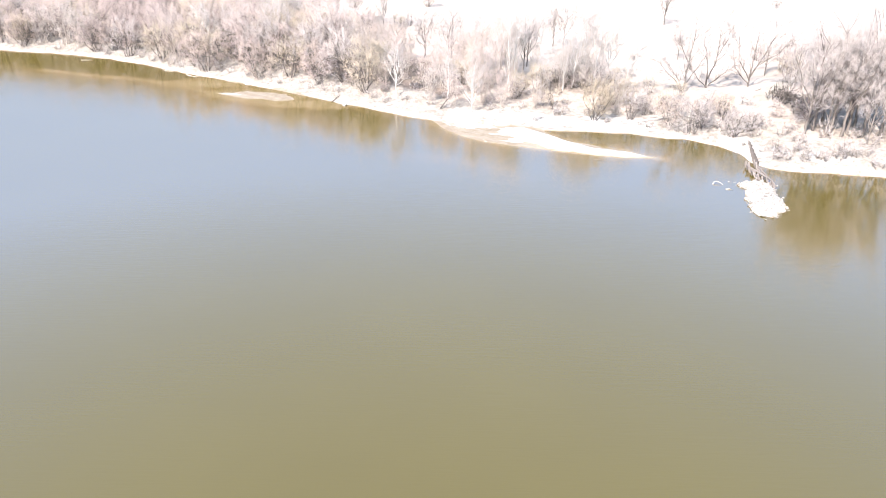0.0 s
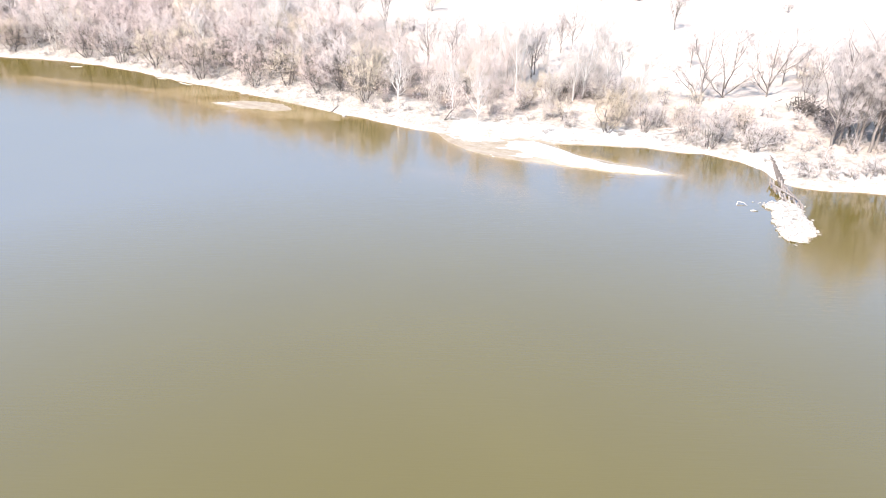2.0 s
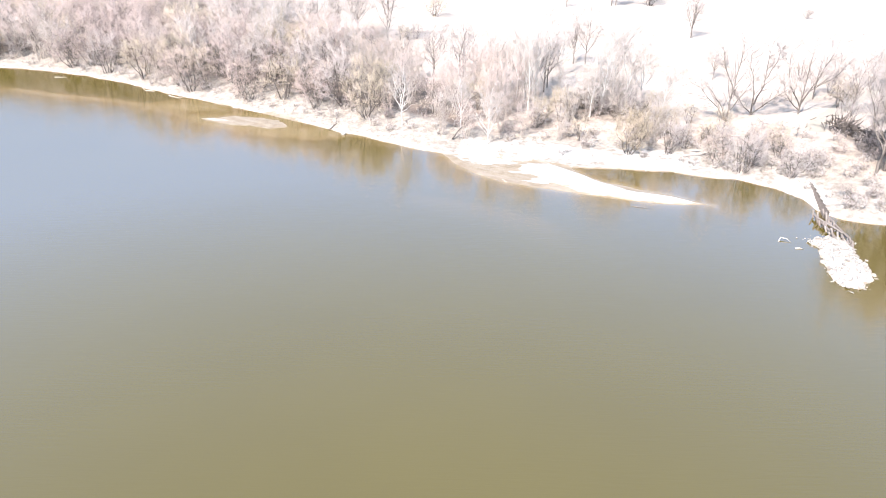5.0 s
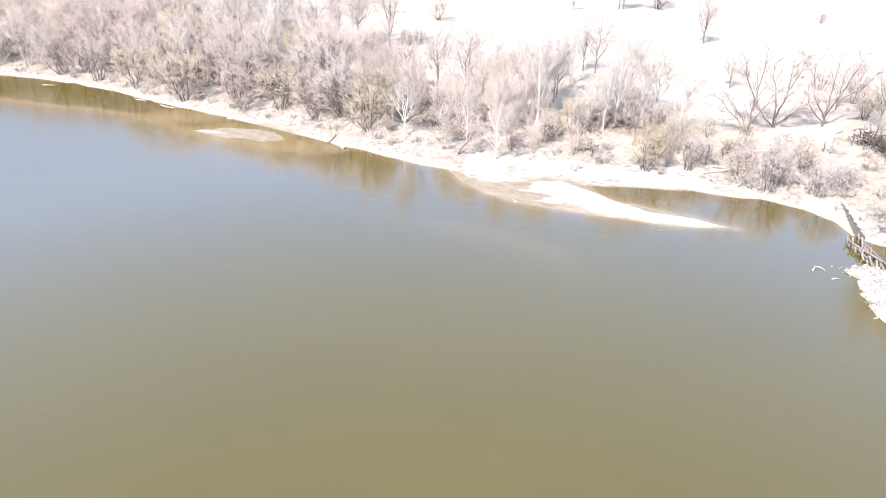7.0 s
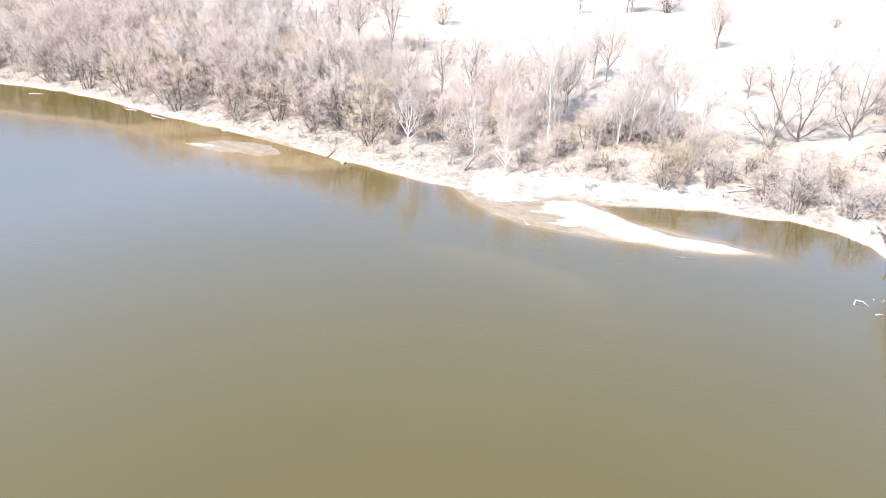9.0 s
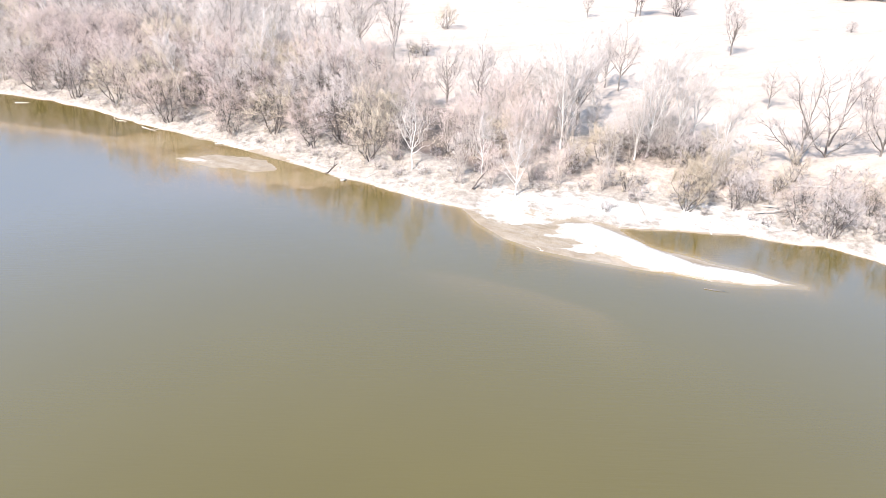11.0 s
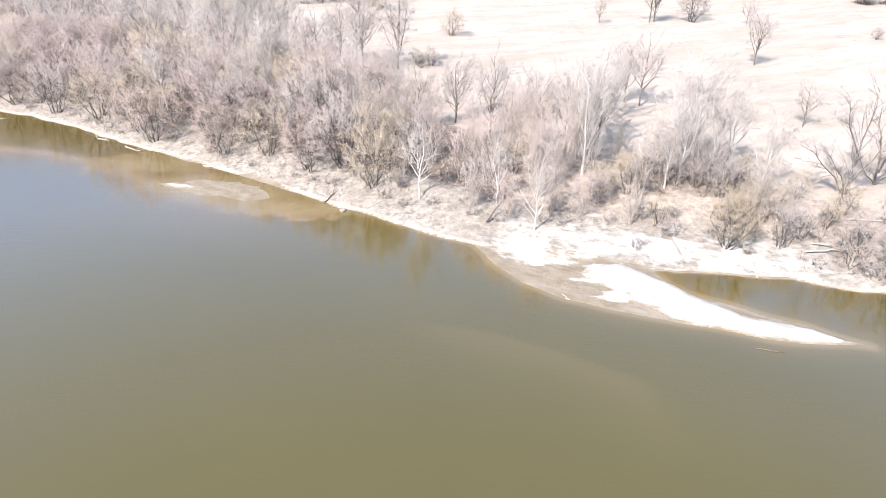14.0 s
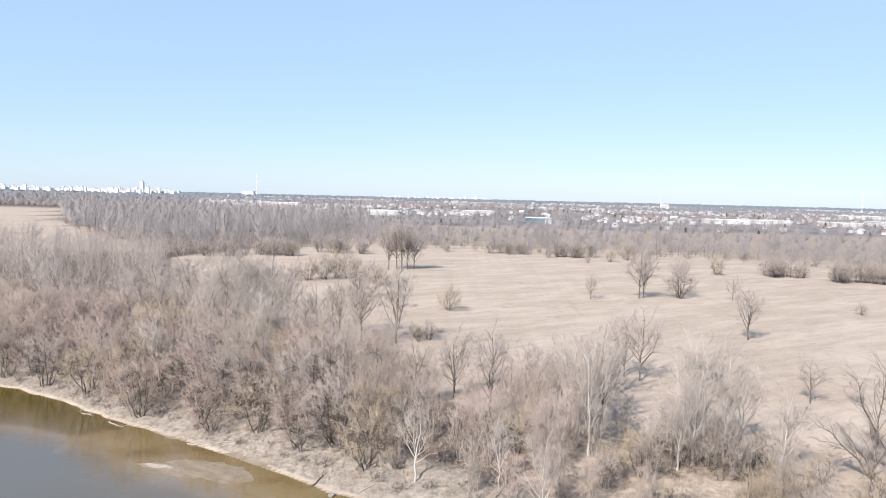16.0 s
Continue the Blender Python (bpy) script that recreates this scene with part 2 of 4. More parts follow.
LOW_BAR = np.array([(-41.7, 124.0), (-37.7, 125.0), (-35.4, 126.0), (-31.3, 126.3), (-28.2, 124.4), (-25.8, 122.0), (-26.8, 120.0), (-29.1, 118.1), (-32.3, 119.4),
                    (-37.0, 120.8), (-40.7, 122.8)])
CREST = np.array([(8.6, 104.5), (9.6, 105.2), (12.4, 105.2), (14.2, 103.4), (16.3, 101.4), (18.2, 99.0), (21.1, 96.1), (26.1, 94.3), (28.9, 92.4),
                  (25.2, 92.5), (20.9, 93.2), (17.9, 94.0), (14.7, 95.9), (12.8, 98.0), (10.6, 99.3), (11.4, 100.6), (9.0, 101.9), (8.6, 102.8)])
DRY = np.array([(-1.4, 108.2), (0.8, 104.9), (2.9, 103.9), (6.2, 104.0), (7.9, 104.6), (9.7, 105.7), (12.7, 106.6), (16.3, 105.2), (19.2, 103.9)])
MOUND = np.array([(37.2, 82.9), (40.1, 84.2), (41.8, 82.6), (41.0, 78.8), (40.2, 74.6), (38.4, 72.6), (36.5, 72.4), (35.9, 74.0), (36.6, 78.1), (38.0, 81.0)])
RIDGE = np.array([(-24, 95), (-9, 93.6), (-5, 93), (-1, 92), (4.2, 89.6), (9.6, 86.4), (13, 82.9), (16, 79.3)])
STREAK = np.array([(-95, 144), (-80, 140), (-68, 136), (-61, 134.6), (-53.5, 131.6), (-46, 127), (-40, 122.5)])
TRACK = np.array([(53, 116), (56, 120.5), (59.5, 124.2), (67.5, 133.6), (82, 145.6), (120, 165)])


def value_noise(x, y, size, seed=0):
    u, v = x / size, y / size
    i, j = np.floor(u), np.floor(v)
    u, v = u - i, v - j
    u, v = u * u * (3 - 2 * u), v * v * (3 - 2 * v)

    def h(a, b):
        s = np.sin(a * 127.1 + b * 311.7 + seed * 74.7) * 43758.5453
        return s - np.floor(s)

    return (h(i, j) * (1 - u) + h(i + 1, j) * u) * (1 - v) + (h(i, j + 1) * (1 - u) + h(i + 1, j + 1) * u) * v


def far_from(line, x, y, closed=False):
    """Distance from a line, and for a closed one minus inside it."""
    d = np.full(np.shape(x), 1e9)
    inside = np.zeros(np.shape(x), bool)
    pts = list(line) + ([line[0]] if closed else [])
    for (ax, ay), (bx, by) in zip(pts, pts[1:]):
        ex, ey = bx - ax, by - ay
        s = np.clip(((x - ax) * ex + (y - ay) * ey) / (ex * ex + ey * ey), 0, 1)
        d = np.minimum(d, np.hypot(x - ax - s * ex, y - ay - s * ey))
        if closed and ay != by:
            inside ^= ((ay > y) != (by > y)) & (x < (bx - ax) * (y - ay) / (by - ay) + ax)
    return np.where(inside, -d, d) if closed else d


def step(v, lo, hi):
    s = np.clip((v - lo) / (hi - lo), 0, 1)
    return s * s * (3 - 2 * s)


def inland(x, y):
    """Metres from the waterline, minus on the river's side."""
    return far_from(SHORE, x, y) * np.where(y > np.interp(x, SHORE[:, 0], SHORE[:, 1]), 1, -1)


def land(x, y):
    """Height of the ground and the shares of what covers it."""
    x, y = np.asarray(x, float), np.asarray(y, float)
    wob = (value_noise(x, y, 2.6, 1) - 0.5) * 0.9 + (value_noise(x, y, 6.5, 2) - 0.5) * 0.6
    d = inland(x, y) + wob * step(np.abs(x + 30), 0, 20) * 0.7 + wob * 0.3
    near = 0.28 * np.minimum(d, 1.2) + 0.20 * np.clip(d - 1.2, 0, 6) + 0.09 * np.clip(d - 7.2, 0, 12)
    beach = step(x, -6, 3) * step(-x, -38, -28)
    low = 0.10 * np.clip(d, 0, 7) + 0.13 * np.clip(d - 7, 0, 14)
    up = near * (1 - beach) + low * beach
    up = np.where(d > 0, np.minimum(up, 3.2), 0)
    rough = (value_noise(x, y, 5, 3) - 0.5) * 0.5 + (value_noise(x, y, 1.7, 4) - 0.5) * 0.22
    up = up + rough * step(d, 0.6, 5) + (value_noise(x, y, 45, 5) - 0.5) * 0.8 * step(d, 20, 60)
    # a low terrace under the town
    up = up + 1.0 * step(y, 700, 1500)
    # shelf west of the spit: shallows, widened to tint in the saplings' golden reflection
    bed = -2.6 * (1 - np.exp(np.minimum(d, 0) / (2.0 + 6.0 * step(x, -27, -18) * step(-x, -3, 6))))
    r = far_from(RIDGE, x, y)
    side = (y - np.interp(x, RIDGE[:, 0], RIDGE[:, 1])) > 0
    hump = 0.93 * np.where(side, np.exp(-(r / 1.3) ** 2), np.exp(-(r / 8.5) ** 2)) * step(x, -22, -2) * step(-x, -18, -9)
    bed = np.maximum(bed, -2.6 + 2.30 * hump)
    q = y - np.interp(x, STREAK[:, 0], STREAK[:, 1])
    bed = np.maximum(bed, -1.5 + 1.40 * np.where(q > 0, np.exp(-(q / 1.6) ** 2), np.exp(-(q / 6.5) ** 2)) * step(x, -95, -80) * step(-x, 39, 41))
    z = np.where(d > 0, up, bed)
    s = far_from(SPIT, x, y, True) + wob * 0.5
    c = far_from(CREST, x, y, True) + wob * 0.25
    crest = step(-c, -0.7, 1.0)
    spit = np.where(s < 0, 0.06 * np.minimum(-s, 1) + 0.30 * crest, -0.26 * np.minimum(s, 9))
    z = np.maximum(z, np.where(s < 9, spit, -9))
    lo = far_from(LOW_BAR, x, y, True) + wob * 0.6
    bar = np.where(lo < 0, 0.035 * np.minimum(-lo, 2.0) + 0.075 * (value_noise(0.35 * x + 0.2 * y, 1.5 * y + 0.8 * x, 2.2, 6) - 0.45) + 0.03 * (value_noise(x, y, 0.9, 19) - 0.5), -0.004 - (0.045 + 0.05 * value_noise(x, y, 7, 15)) * lo)
    bar = bar - 0.022 * step(x + 0.5 * (y - 122), -37, -33.5) * (lo < 0)
    z = np.maximum(z, np.where(lo < 16, bar, -9))
    islet = np.hypot((x + 22.0) / 2.6, (y - 117.8) / 1.0) + wob * 0.8 + (value_noise(0.6 * x, y, 0.9, 20) - 0.5) * 2.0
    z = np.maximum(z, np.minimum(0.05 * (1 - islet), -0.012) * np.where(islet < 3.5, 1, 9))
    islet = np.hypot((x + 44.6) / 2.2, (y - 131.2) / 1.1) + wob * 1.2 + (value_noise(0.6 * x, y, 0.9, 21) - 0.5) * 2.4
    z = np.maximum(z, np.minimum(0.05 * (1 - islet), -0.008) * np.where(islet < 4.5, 1, 9))
    mo = far_from(MOUND, x, y, True) + wob * 0.5 + (value_noise(x, y, 0.9, 16) - 0.5) * 0.7
    z = np.maximum(z, np.where(mo < 3, np.where(mo < 0, 0.42 * np.minimum(-mo, 1.7) + 0.12 * (value_noise(x, y, 1.1, 17) - 0.5), -1.3 * mo), -9))
    # far bank behind the camera
    back = -150 - 0.05 * x - y
    z = np.where(back > 0, np.minimum(back * 0.2, 3.0), z)
    onspit = s < 0
    patches = value_noise(x, y, 3.2, 7) * 0.6 + value_noise(x, y, 1.1, 8) * 0.4
    flecks = step(value_noise(0.8 * x + 0.5 * y, 1.5 * y, 1.7, 13), 0.48, 0.7) * step(-s, 0.8, 1.6) * step(x, 2, 6)
    dry = np.clip(0.5 + 0.45 * (y - np.interp(x, DRY[:, 0], DRY[:, 1])), 0, 1) * step(x, -4.5, 1.0) * step(-x, -19.2, -18.6)
    sand = np.where(onspit, np.maximum(np.clip(0.5 - 0.26 * c, 0, 0.68), 0.58 * flecks), 0.0)
    sand = np.maximum(sand, dry * (onspit | (d > 0)) * (1 - step(d, 6, 11)) * (0.36 + 0.34 * patches))
    sand = np.maximum(sand, beach * step(d, 0.0, 0.8) * np.where(x < 19, dry, 1) * (1 - step(d, 6, 11)) * (0.22 + 0.55 * patches + 0.1 * step(x, 14, 18)))
    sand = np.maximum(sand, step(d, -0.2, 0.2) * (1 - step(d, 0.5, 1.7)) * 0.43 * value_noise(x, y, 3, 9))
    sand = np.maximum(sand, np.where((x > 41) & (x < 45) & (y > 92) & (y < 100.5), 0.8, 0) * (d > 0))
    sand = np.maximum(sand, step(x, 45, 49) * step(d, 0, 0.5) * (1 - step(d, 4, 7)) * (0.12 + 0.60 * patches))
    sand = np.maximum(sand, np.where((lo < 0) & (z > 0.03), (0.42 * step(-x - 0.6 * (y - 121), 32, 36.5) + 0.12 * step(-x, 26, 34)) * (0.35 + 1.1 * value_noise(0.4 * x + 0.5 * y, 1.7 * y + 0.5 * x, 1.3, 22)), 0) + np.where(mo < -0.2, 0.62 - 0.4 * step(-mo, 0.9, 1.7) * value_noise(x, y, 1.3, 18), 0))
    wet = np.maximum((z < 0.04) * 1.0, np.where(onspit, 1.0, 0))
    wet = np.maximum(wet, np.where((lo < 1.5) & (x > -38), 1.0, 0))
    bank = step(d, 0.3, 1.0) * (1 - step(d, 7, 13))
    edge = np.interp(x, [-60, -40, -25, -5, 20, 45, 60, 90, 140], [196, 186, 163, 143, 132, 117, 112, 108, 100])
    wooded = (1 - step(y - edge, -6, 6)) * step(d, 4, 9)
    wooded = wooded * (1 - 0.54 * step(x, -6, 6))
    west = np.interp(y, [130, 160, 190, 207, 330, 360], [-26, -33, -52, -72, -124, -126])
    wooded = np.where(x < -45, step(west + 2 - x, -9, 9) * step(d, 4, 9) * (1 - step(y, 345, 365)), wooded)
    tree_line = np.interp(x, [-500, -300, -125, -80, -20, 50, 120, 200, 300], [900, 560, 335, 385, 405, 395, 385, 330, 290])
    wooded = np.maximum(wooded, (1 - 0.5 * step(x, -130, -60)) * step(y - tree_line, -8, 34))
    town = step(y - 1.2 * np.maximum(-220 - x, 0), 560, 760)
    track = 1 - step(far_from(TRACK, x, y), 1.0, 1.9)
    return z, dict(sand=sand, wet=wet, bank=bank, wooded=wooded, town=town, track=track), d


def height(x, y):
    return float(land(np.array([x]), np.array([y]))[0][0])


def lines(lo, hi, fine, far_lo, far_hi):
    mid = list(np.arange(lo, hi + fine / 2, fine))
    for sign, start, end in ((-1, lo, far_lo), (1, hi, far_hi)):
        g, v, out = fine, start, []
        while sign * (end - v) > 0:
            g *= 1.18
            v += sign * g
            out.append(v)
        out[-1] = end
        mid = out[::-1] + mid if sign < 0 else mid + out
    return np.array(mid)


def sheet(name, xs, ys, z, shares, mat):
    nx, ny = len(xs), len(ys)
    gx, gy = np.meshgrid(xs, ys)
    co = np.stack([gx, gy, z], -1).reshape(-1, 3).astype(np.float32)
    k = np.arange(nx * ny).reshape(ny, nx)
    quads = np.stack([k[:-1, :-1], k[:-1, 1:], k[1:, 1:], k[1:, :-1]], -1).reshape(-1, 4)
    me = raw_mesh(name, co, quads)
    for key, v in shares.items():
        me.attributes.new(key, "FLOAT", "POINT").data.foreach_set("value", np.asarray(v, np.float32).ravel())
    me.materials.append(mat)
    return tagged(new(name, me), kind="structure")


def raw_mesh(name, co, faces, smooth=True):
    """A mesh out of arrays; every face has the same number of corners."""
    me = bpy.data.meshes.new(name)
    faces = np.asarray(faces, np.int32)
    k = faces.shape[1]
    me.vertices.add(len(co))
    me.vertices.foreach_set("co", np.asarray(co, np.float32).ravel())
    me.loops.add(faces.size)
    me.loops.foreach_set("vertex_index", faces.ravel())
    me.polygons.add(len(faces))
    me.polygons.foreach_set("loop_start", np.arange(len(faces), dtype=np.int32) * k)
    me.polygons.foreach_set("use_smooth", np.full(len(faces), smooth))
    me.update(calc_edges=True)
    return me


xs = np.sort(np.concatenate([lines(-115, 66, 0.62, -3200, 3200), np.arange(-8.2, 33, 0.31)]))
ys = np.sort(np.concatenate([lines(71, 160, 0.5, -3200, 3200), np.arange(90.13, 110, 0.25), np.arange(115.13, 127, 0.25)]))
xs, ys = xs[np.diff(xs, prepend=-9999) > 0.05], ys[np.diff(ys, prepend=-9999) > 0.05]
gx, gy = np.meshgrid(xs, ys)
gz, shares, _ = land(gx, gy)
ground = tagged(sheet("ground", xs, ys, gz, shares, GROUND), "dry pale meadow and sandy wooded river bank", "ground")
wx = lines(-80, 50, 0.6, -950, 950)
wy = lines(70, 145, 0.5, -160, 460)
px, py = np.meshgrid(wx, wy)
bed = land(px, py)[0]
murk = 1 - np.exp(np.minimum(bed, 0) / 0.32)
murk = np.maximum(murk, 1 - step(far_from(MOUND, px, py, True), 2.2, 4))
water = tagged(sheet("water", wx, wy, np.zeros_like(px), dict(murk=murk, breeze=step(-inland(px, py), 7, 26)), WATER), "murky olive-green river with a calm surface", "river")


# ---- plants ----
def part(name, me, mat, parent, label=""):
    """One mesh object under a thing or under a part."""
    if not me.materials:
        me.materials.append(mat)
    ob = new(name, me)
    ob.parent = parent
    return tagged(ob, label)


class Tubes:
    """Tapered limbs, gathered into one mesh."""

    def __init__(self):
        self.co, self.tri, self.count = [], [], 0

    def add(self, pts, radii, sides):
        pts = np.asarray(pts, float)
        n = len(pts)
        way = np.gradient(pts, axis=0)
        way /= np.linalg.norm(way, axis=1)[:, None] + 1e-9
        ref = np.array([0.0, 0.0, 1.0]) if abs(way[0, 2]) < 0.8 else np.array([1.0, 0.0, 0.0])
        a = np.cross(way, ref)
        a /= np.linalg.norm(a, axis=1)[:, None] + 1e-9
        b = np.cross(way, a)
        ang = np.arange(sides) * 2 * np.pi / sides
        ring = pts[:-1, None] + np.asarray(radii)[:-1, None, None] * (np.cos(ang)[None, :, None] * a[:-1, None] + np.sin(ang)[None, :, None] * b[:-1, None])
        self.co.append(ring.reshape(-1, 3))
        self.co.append(pts[-1:])
        base, k = self.count, np.arange(sides)
        k2 = (k + 1) % sides
        for r in range(n - 2):
            lo, hi = base + r * sides, base + (r + 1) * sides
            self.tri.append(np.stack([lo + k, lo + k2, hi + k2], 1))
            self.tri.append(np.stack([lo + k, hi + k2, hi + k], 1))
        lo, tip = base + (n - 2) * sides, base + (n - 1) * sides
        self.tri.append(np.stack([lo + k, lo + k2, np.full(sides, tip)], 1))
        self.count += (n - 1) * sides + 1

    def arrays(self):
        return np.concatenate(self.co), np.concatenate(self.tri)

    def mesh(self, name):
        return raw_mesh(name, *self.arrays())


def turned(v, rng, angle):
    """A unit vector at about that angle (radians) from v."""
    r = rng.normal(size=3)
    r -= v * (r @ v)
    r /= np.linalg.norm(r) + 1e-9
    return v * math.cos(angle) + r * math.sin(angle)


def curve(start, way, length, n, rng, wander, lift):
    pts, v = [np.asarray(start, float)], np.asarray(way, float)
    for _ in range(n):
        v = v + rng.normal(size=3) * wander + np.array([0, 0, lift])
        v /= np.linalg.norm(v)
        pts.append(pts[-1] + v * length / n)
    return np.array(pts)


def on(pts, s):
    f = s * (len(pts) - 1)
    i = min(int(f), len(pts) - 2)
    return pts[i] * (1 - f + i) + pts[i + 1] * (f - i), (pts[i + 1] - pts[i]) / (np.linalg.norm(pts[i + 1] - pts[i]) + 1e-9)


def bend(a, b, out, n, rng, wander):
    """A limb from a to b that first runs outward and then turns up."""
    a, b = np.asarray(a, float), np.asarray(b, float)
    mid = (a + b) / 2
    mid[:2] += (b - a)[:2] * out
    mid[2] -= (b - a)[2] * out * 0.7
    s = np.linspace(0, 1, n + 1)[:, None]
    pts = a * (1 - s) ** 2 + 2 * mid * s * (1 - s) + b * s * s
    pts[1:-1] += rng.normal(size=(n - 1, 3)) * wander * np.linalg.norm(b - a)
    return pts


def grow(seed, tall, stems=1, radius=0.16, low=0.2, wide=0.28, lean=0.0, limbs=24, branches=5, twigs=8, twig=0.9, twig_r=0.018, wander=0.04,
         steep=1.0, ragged=0.25, round_top=0.85, thick=0.30):
    """A bare tree or shrub of that height: stems and limbs that fill an uneven oval crown, and the crown's branches and twigs."""
    rng = np.random.default_rng(seed)
    trunk, crown = Tubes(), Tubes()
    mid = np.array([0, 0, tall * (low + (1 - low) * 0.48)])
    size = np.array([tall * wide, tall * wide, tall * (1 - low) * 0.52])
    lumps = rng.normal(size=(7, 3))
    lumps /= np.linalg.norm(lumps, axis=1)[:, None]

    def skin(u):
        """The crown's reach in a direction, with bulges and gaps."""
        k = 1 - ragged * 0.5 + ragged * max(float(np.max(lumps @ u)), 0) ** 3
        return mid + u * size * k

    for st in range(stems):
        az = st * 2.4 + rng.uniform(0, 1.0)
        if stems > 1:
            t = rng.uniform(0.15, 1.0) ** 0.7 * lean
            u = np.array([math.cos(az) * math.sin(t), math.sin(az) * math.sin(t), math.cos(t)])
            foot = np.array([math.cos(az), math.sin(az), 0]) * 0.10 * stems ** 0.5
        else:
            u = np.array([rng.normal() * 0.06, rng.normal() * 0.06, 1.0])
            foot = np.zeros(3)
        foot[2] = -0.3
        path = bend(foot, skin(u / np.linalg.norm(u)) * (1, 1, round_top if stems > 1 else 0.97), 0.12 if stems > 1 else 0.0, 7, rng, wander * 0.6)
        r0 = radius * (rng.uniform(0.6, 1.0) if stems > 1 else 1)
        trunk.add(path, r0 * np.linspace(1, 0.08, 8) ** 0.9, 6 if stems < 4 else 4)
        for k in range(limbs):
            if stems > 1:
                at, along = on(path, rng.uniform(0.25, 0.95))
                v = at - mid * (1, 1, 0.6) + rng.normal(size=3) * size * 0.55
                u = v / size
            else:
                a = k * 2.4 + rng.uniform(-0.5, 0.5)
                c = -0.62 + 1.55 * ((k + 0.5) / limbs) ** 0.85
                c = min(max(c + rng.normal() * 0.08, -0.75), 0.97)
                u = np.array([math.cos(a) * math.sqrt(1 - c * c), math.sin(a) * math.sqrt(1 - c * c), c])
            u = u / (np.linalg.norm(u) + 1e-9)
            tip = mid + (skin(u) - mid) * rng.uniform(0.72, 1.0)
            if stems == 1:
                flat = np.hypot(tip[0], tip[1])
                zs = np.clip(tip[2] - steep * flat * rng.uniform(0.7, 1.2) - 0.06 * tall, tall * low * 0.75, tall * 0.9)
                at, along = on(path, float(zs / tall))
            ll = np.linalg.norm(tip - at)
            lp = bend(at, tip, 0.16, 3, rng, wander)
            lr = max(r0 * (thick + 0.1 * rng.uniform()) * min(1.0, ll / (tall * 0.3)), twig_r * 1.6)
            trunk.add(lp, lr * np.linspace(1, 0.2, 4), 3 if stems > 2 else 4)
            for q in range(branches):
                s2 = 0.25 + 0.75 * (q + rng.uniform(0.1, 0.9)) / branches
                bp, bv = on(lp, min(s2, 0.98))
                bl = max(ll * rng.uniform(0.25, 0.45), tall * 0.07)
                bpts = curve(bp, turned(bv, rng, rng.uniform(0.35, 0.85)), bl, 2, rng, 0.1, 0.10)
                crown.add(bpts, max(lr * 0.36, twig_r * 1.3) * np.linspace(1, 0.35, 3), 3)
                for _ in range(twigs):
                    tp, tv = on(bpts, rng.uniform(0.15, 0.99))
                    w = turned(tv, rng, rng.uniform(0.2, 0.8)) + np.array([0, 0, 0.12])
                    tl = twig * rng.uniform(0.5, 1.35)
                    crown.add(np.array([tp, tp + w / np.linalg.norm(w) * tl]), (twig_r * rng.uniform(0.7, 1.2), 0), 3)
    return trunk, crown


def plant(name, grown, bark, twig, label, category, group="", twig_label=""):
    """A pattern of a plant: an Empty at its foot with trunk and crown. It is moved to its first place later."""
    ob = new(name)
    part("trunk", grown[0].mesh("trunk"), bark, ob)
    part("crown", grown[1].mesh("crown"), twig, ob, twig_label)
    return tagged(ob, label, category, group)


def placed(x, y, z, turn, size, tip=0.0, tip_to=0.0, tall=1.0):
    lean = Matrix.Rotation(tip, 4, Vector((-math.sin(tip_to), math.cos(tip_to), 0)))
    return Matrix.Translation((x, y, z)) @ lean @ Matrix.Rotation(turn, 4, "Z") @ Matrix.Diagonal((size, size, size * tall, 1))


class Kind:
    """Several patterns of one kind of plant, set out as separate things."""

    def __init__(self, patterns):
        self.patterns, self.used, self.count = patterns, set(), 0

    def put(self, x, y, size=1.0, rng=None, which=None, tip=0.0, tip_to=0.0, tall=1.0, label=""):
        i = which if which is not None else self.count % len(self.patterns)
        ob = self.patterns[i]
        turn = rng.uniform(0, 6.28) if rng else self.count * 2.4
        m = placed(x, y, height(x, y), turn, size, tip, tip_to, tall)
        if i not in self.used:
            self.used.add(i)
            ob.matrix_basis = m
            made = ob
        else:
            keep = ob.scale.copy()
            ob.scale = (1, 1, 1)
            made = copy_thing(ob, m)
            ob.scale = keep
        if label:
            made["label"] = label
        self.count += 1
        return made


def spread(inside, box, gap, seed, clear=()):
    """Uneven places, a gap or more apart, in the part of the box for which inside(x, y, d) holds."""
    rng = np.random.default_rng(seed)
    x0, y0, x1, y1 = box
    n = int((x1 - x0) * (y1 - y0) / gap ** 2 * 3)
    X, Y = rng.uniform(x0, x1, n), rng.uniform(y0, y1, n)
    ok = inside(X, Y, inland(X, Y))
    cells, out = {}, []
    for x, y in list(clear) + list(zip(X[ok], Y[ok])):
        c = (int(x // gap), int(y // gap))
        if all((x - a) ** 2 + (y - b) ** 2 > gap * gap for i in (-1, 0, 1) for j in (-1, 0, 1) for a, b in cells.get((c[0] + i, c[1] + j), ())):
            cells.setdefault(c, []).append((x, y))
            out.append((float(x), float(y)))
    return out[len(clear):] if clear else out


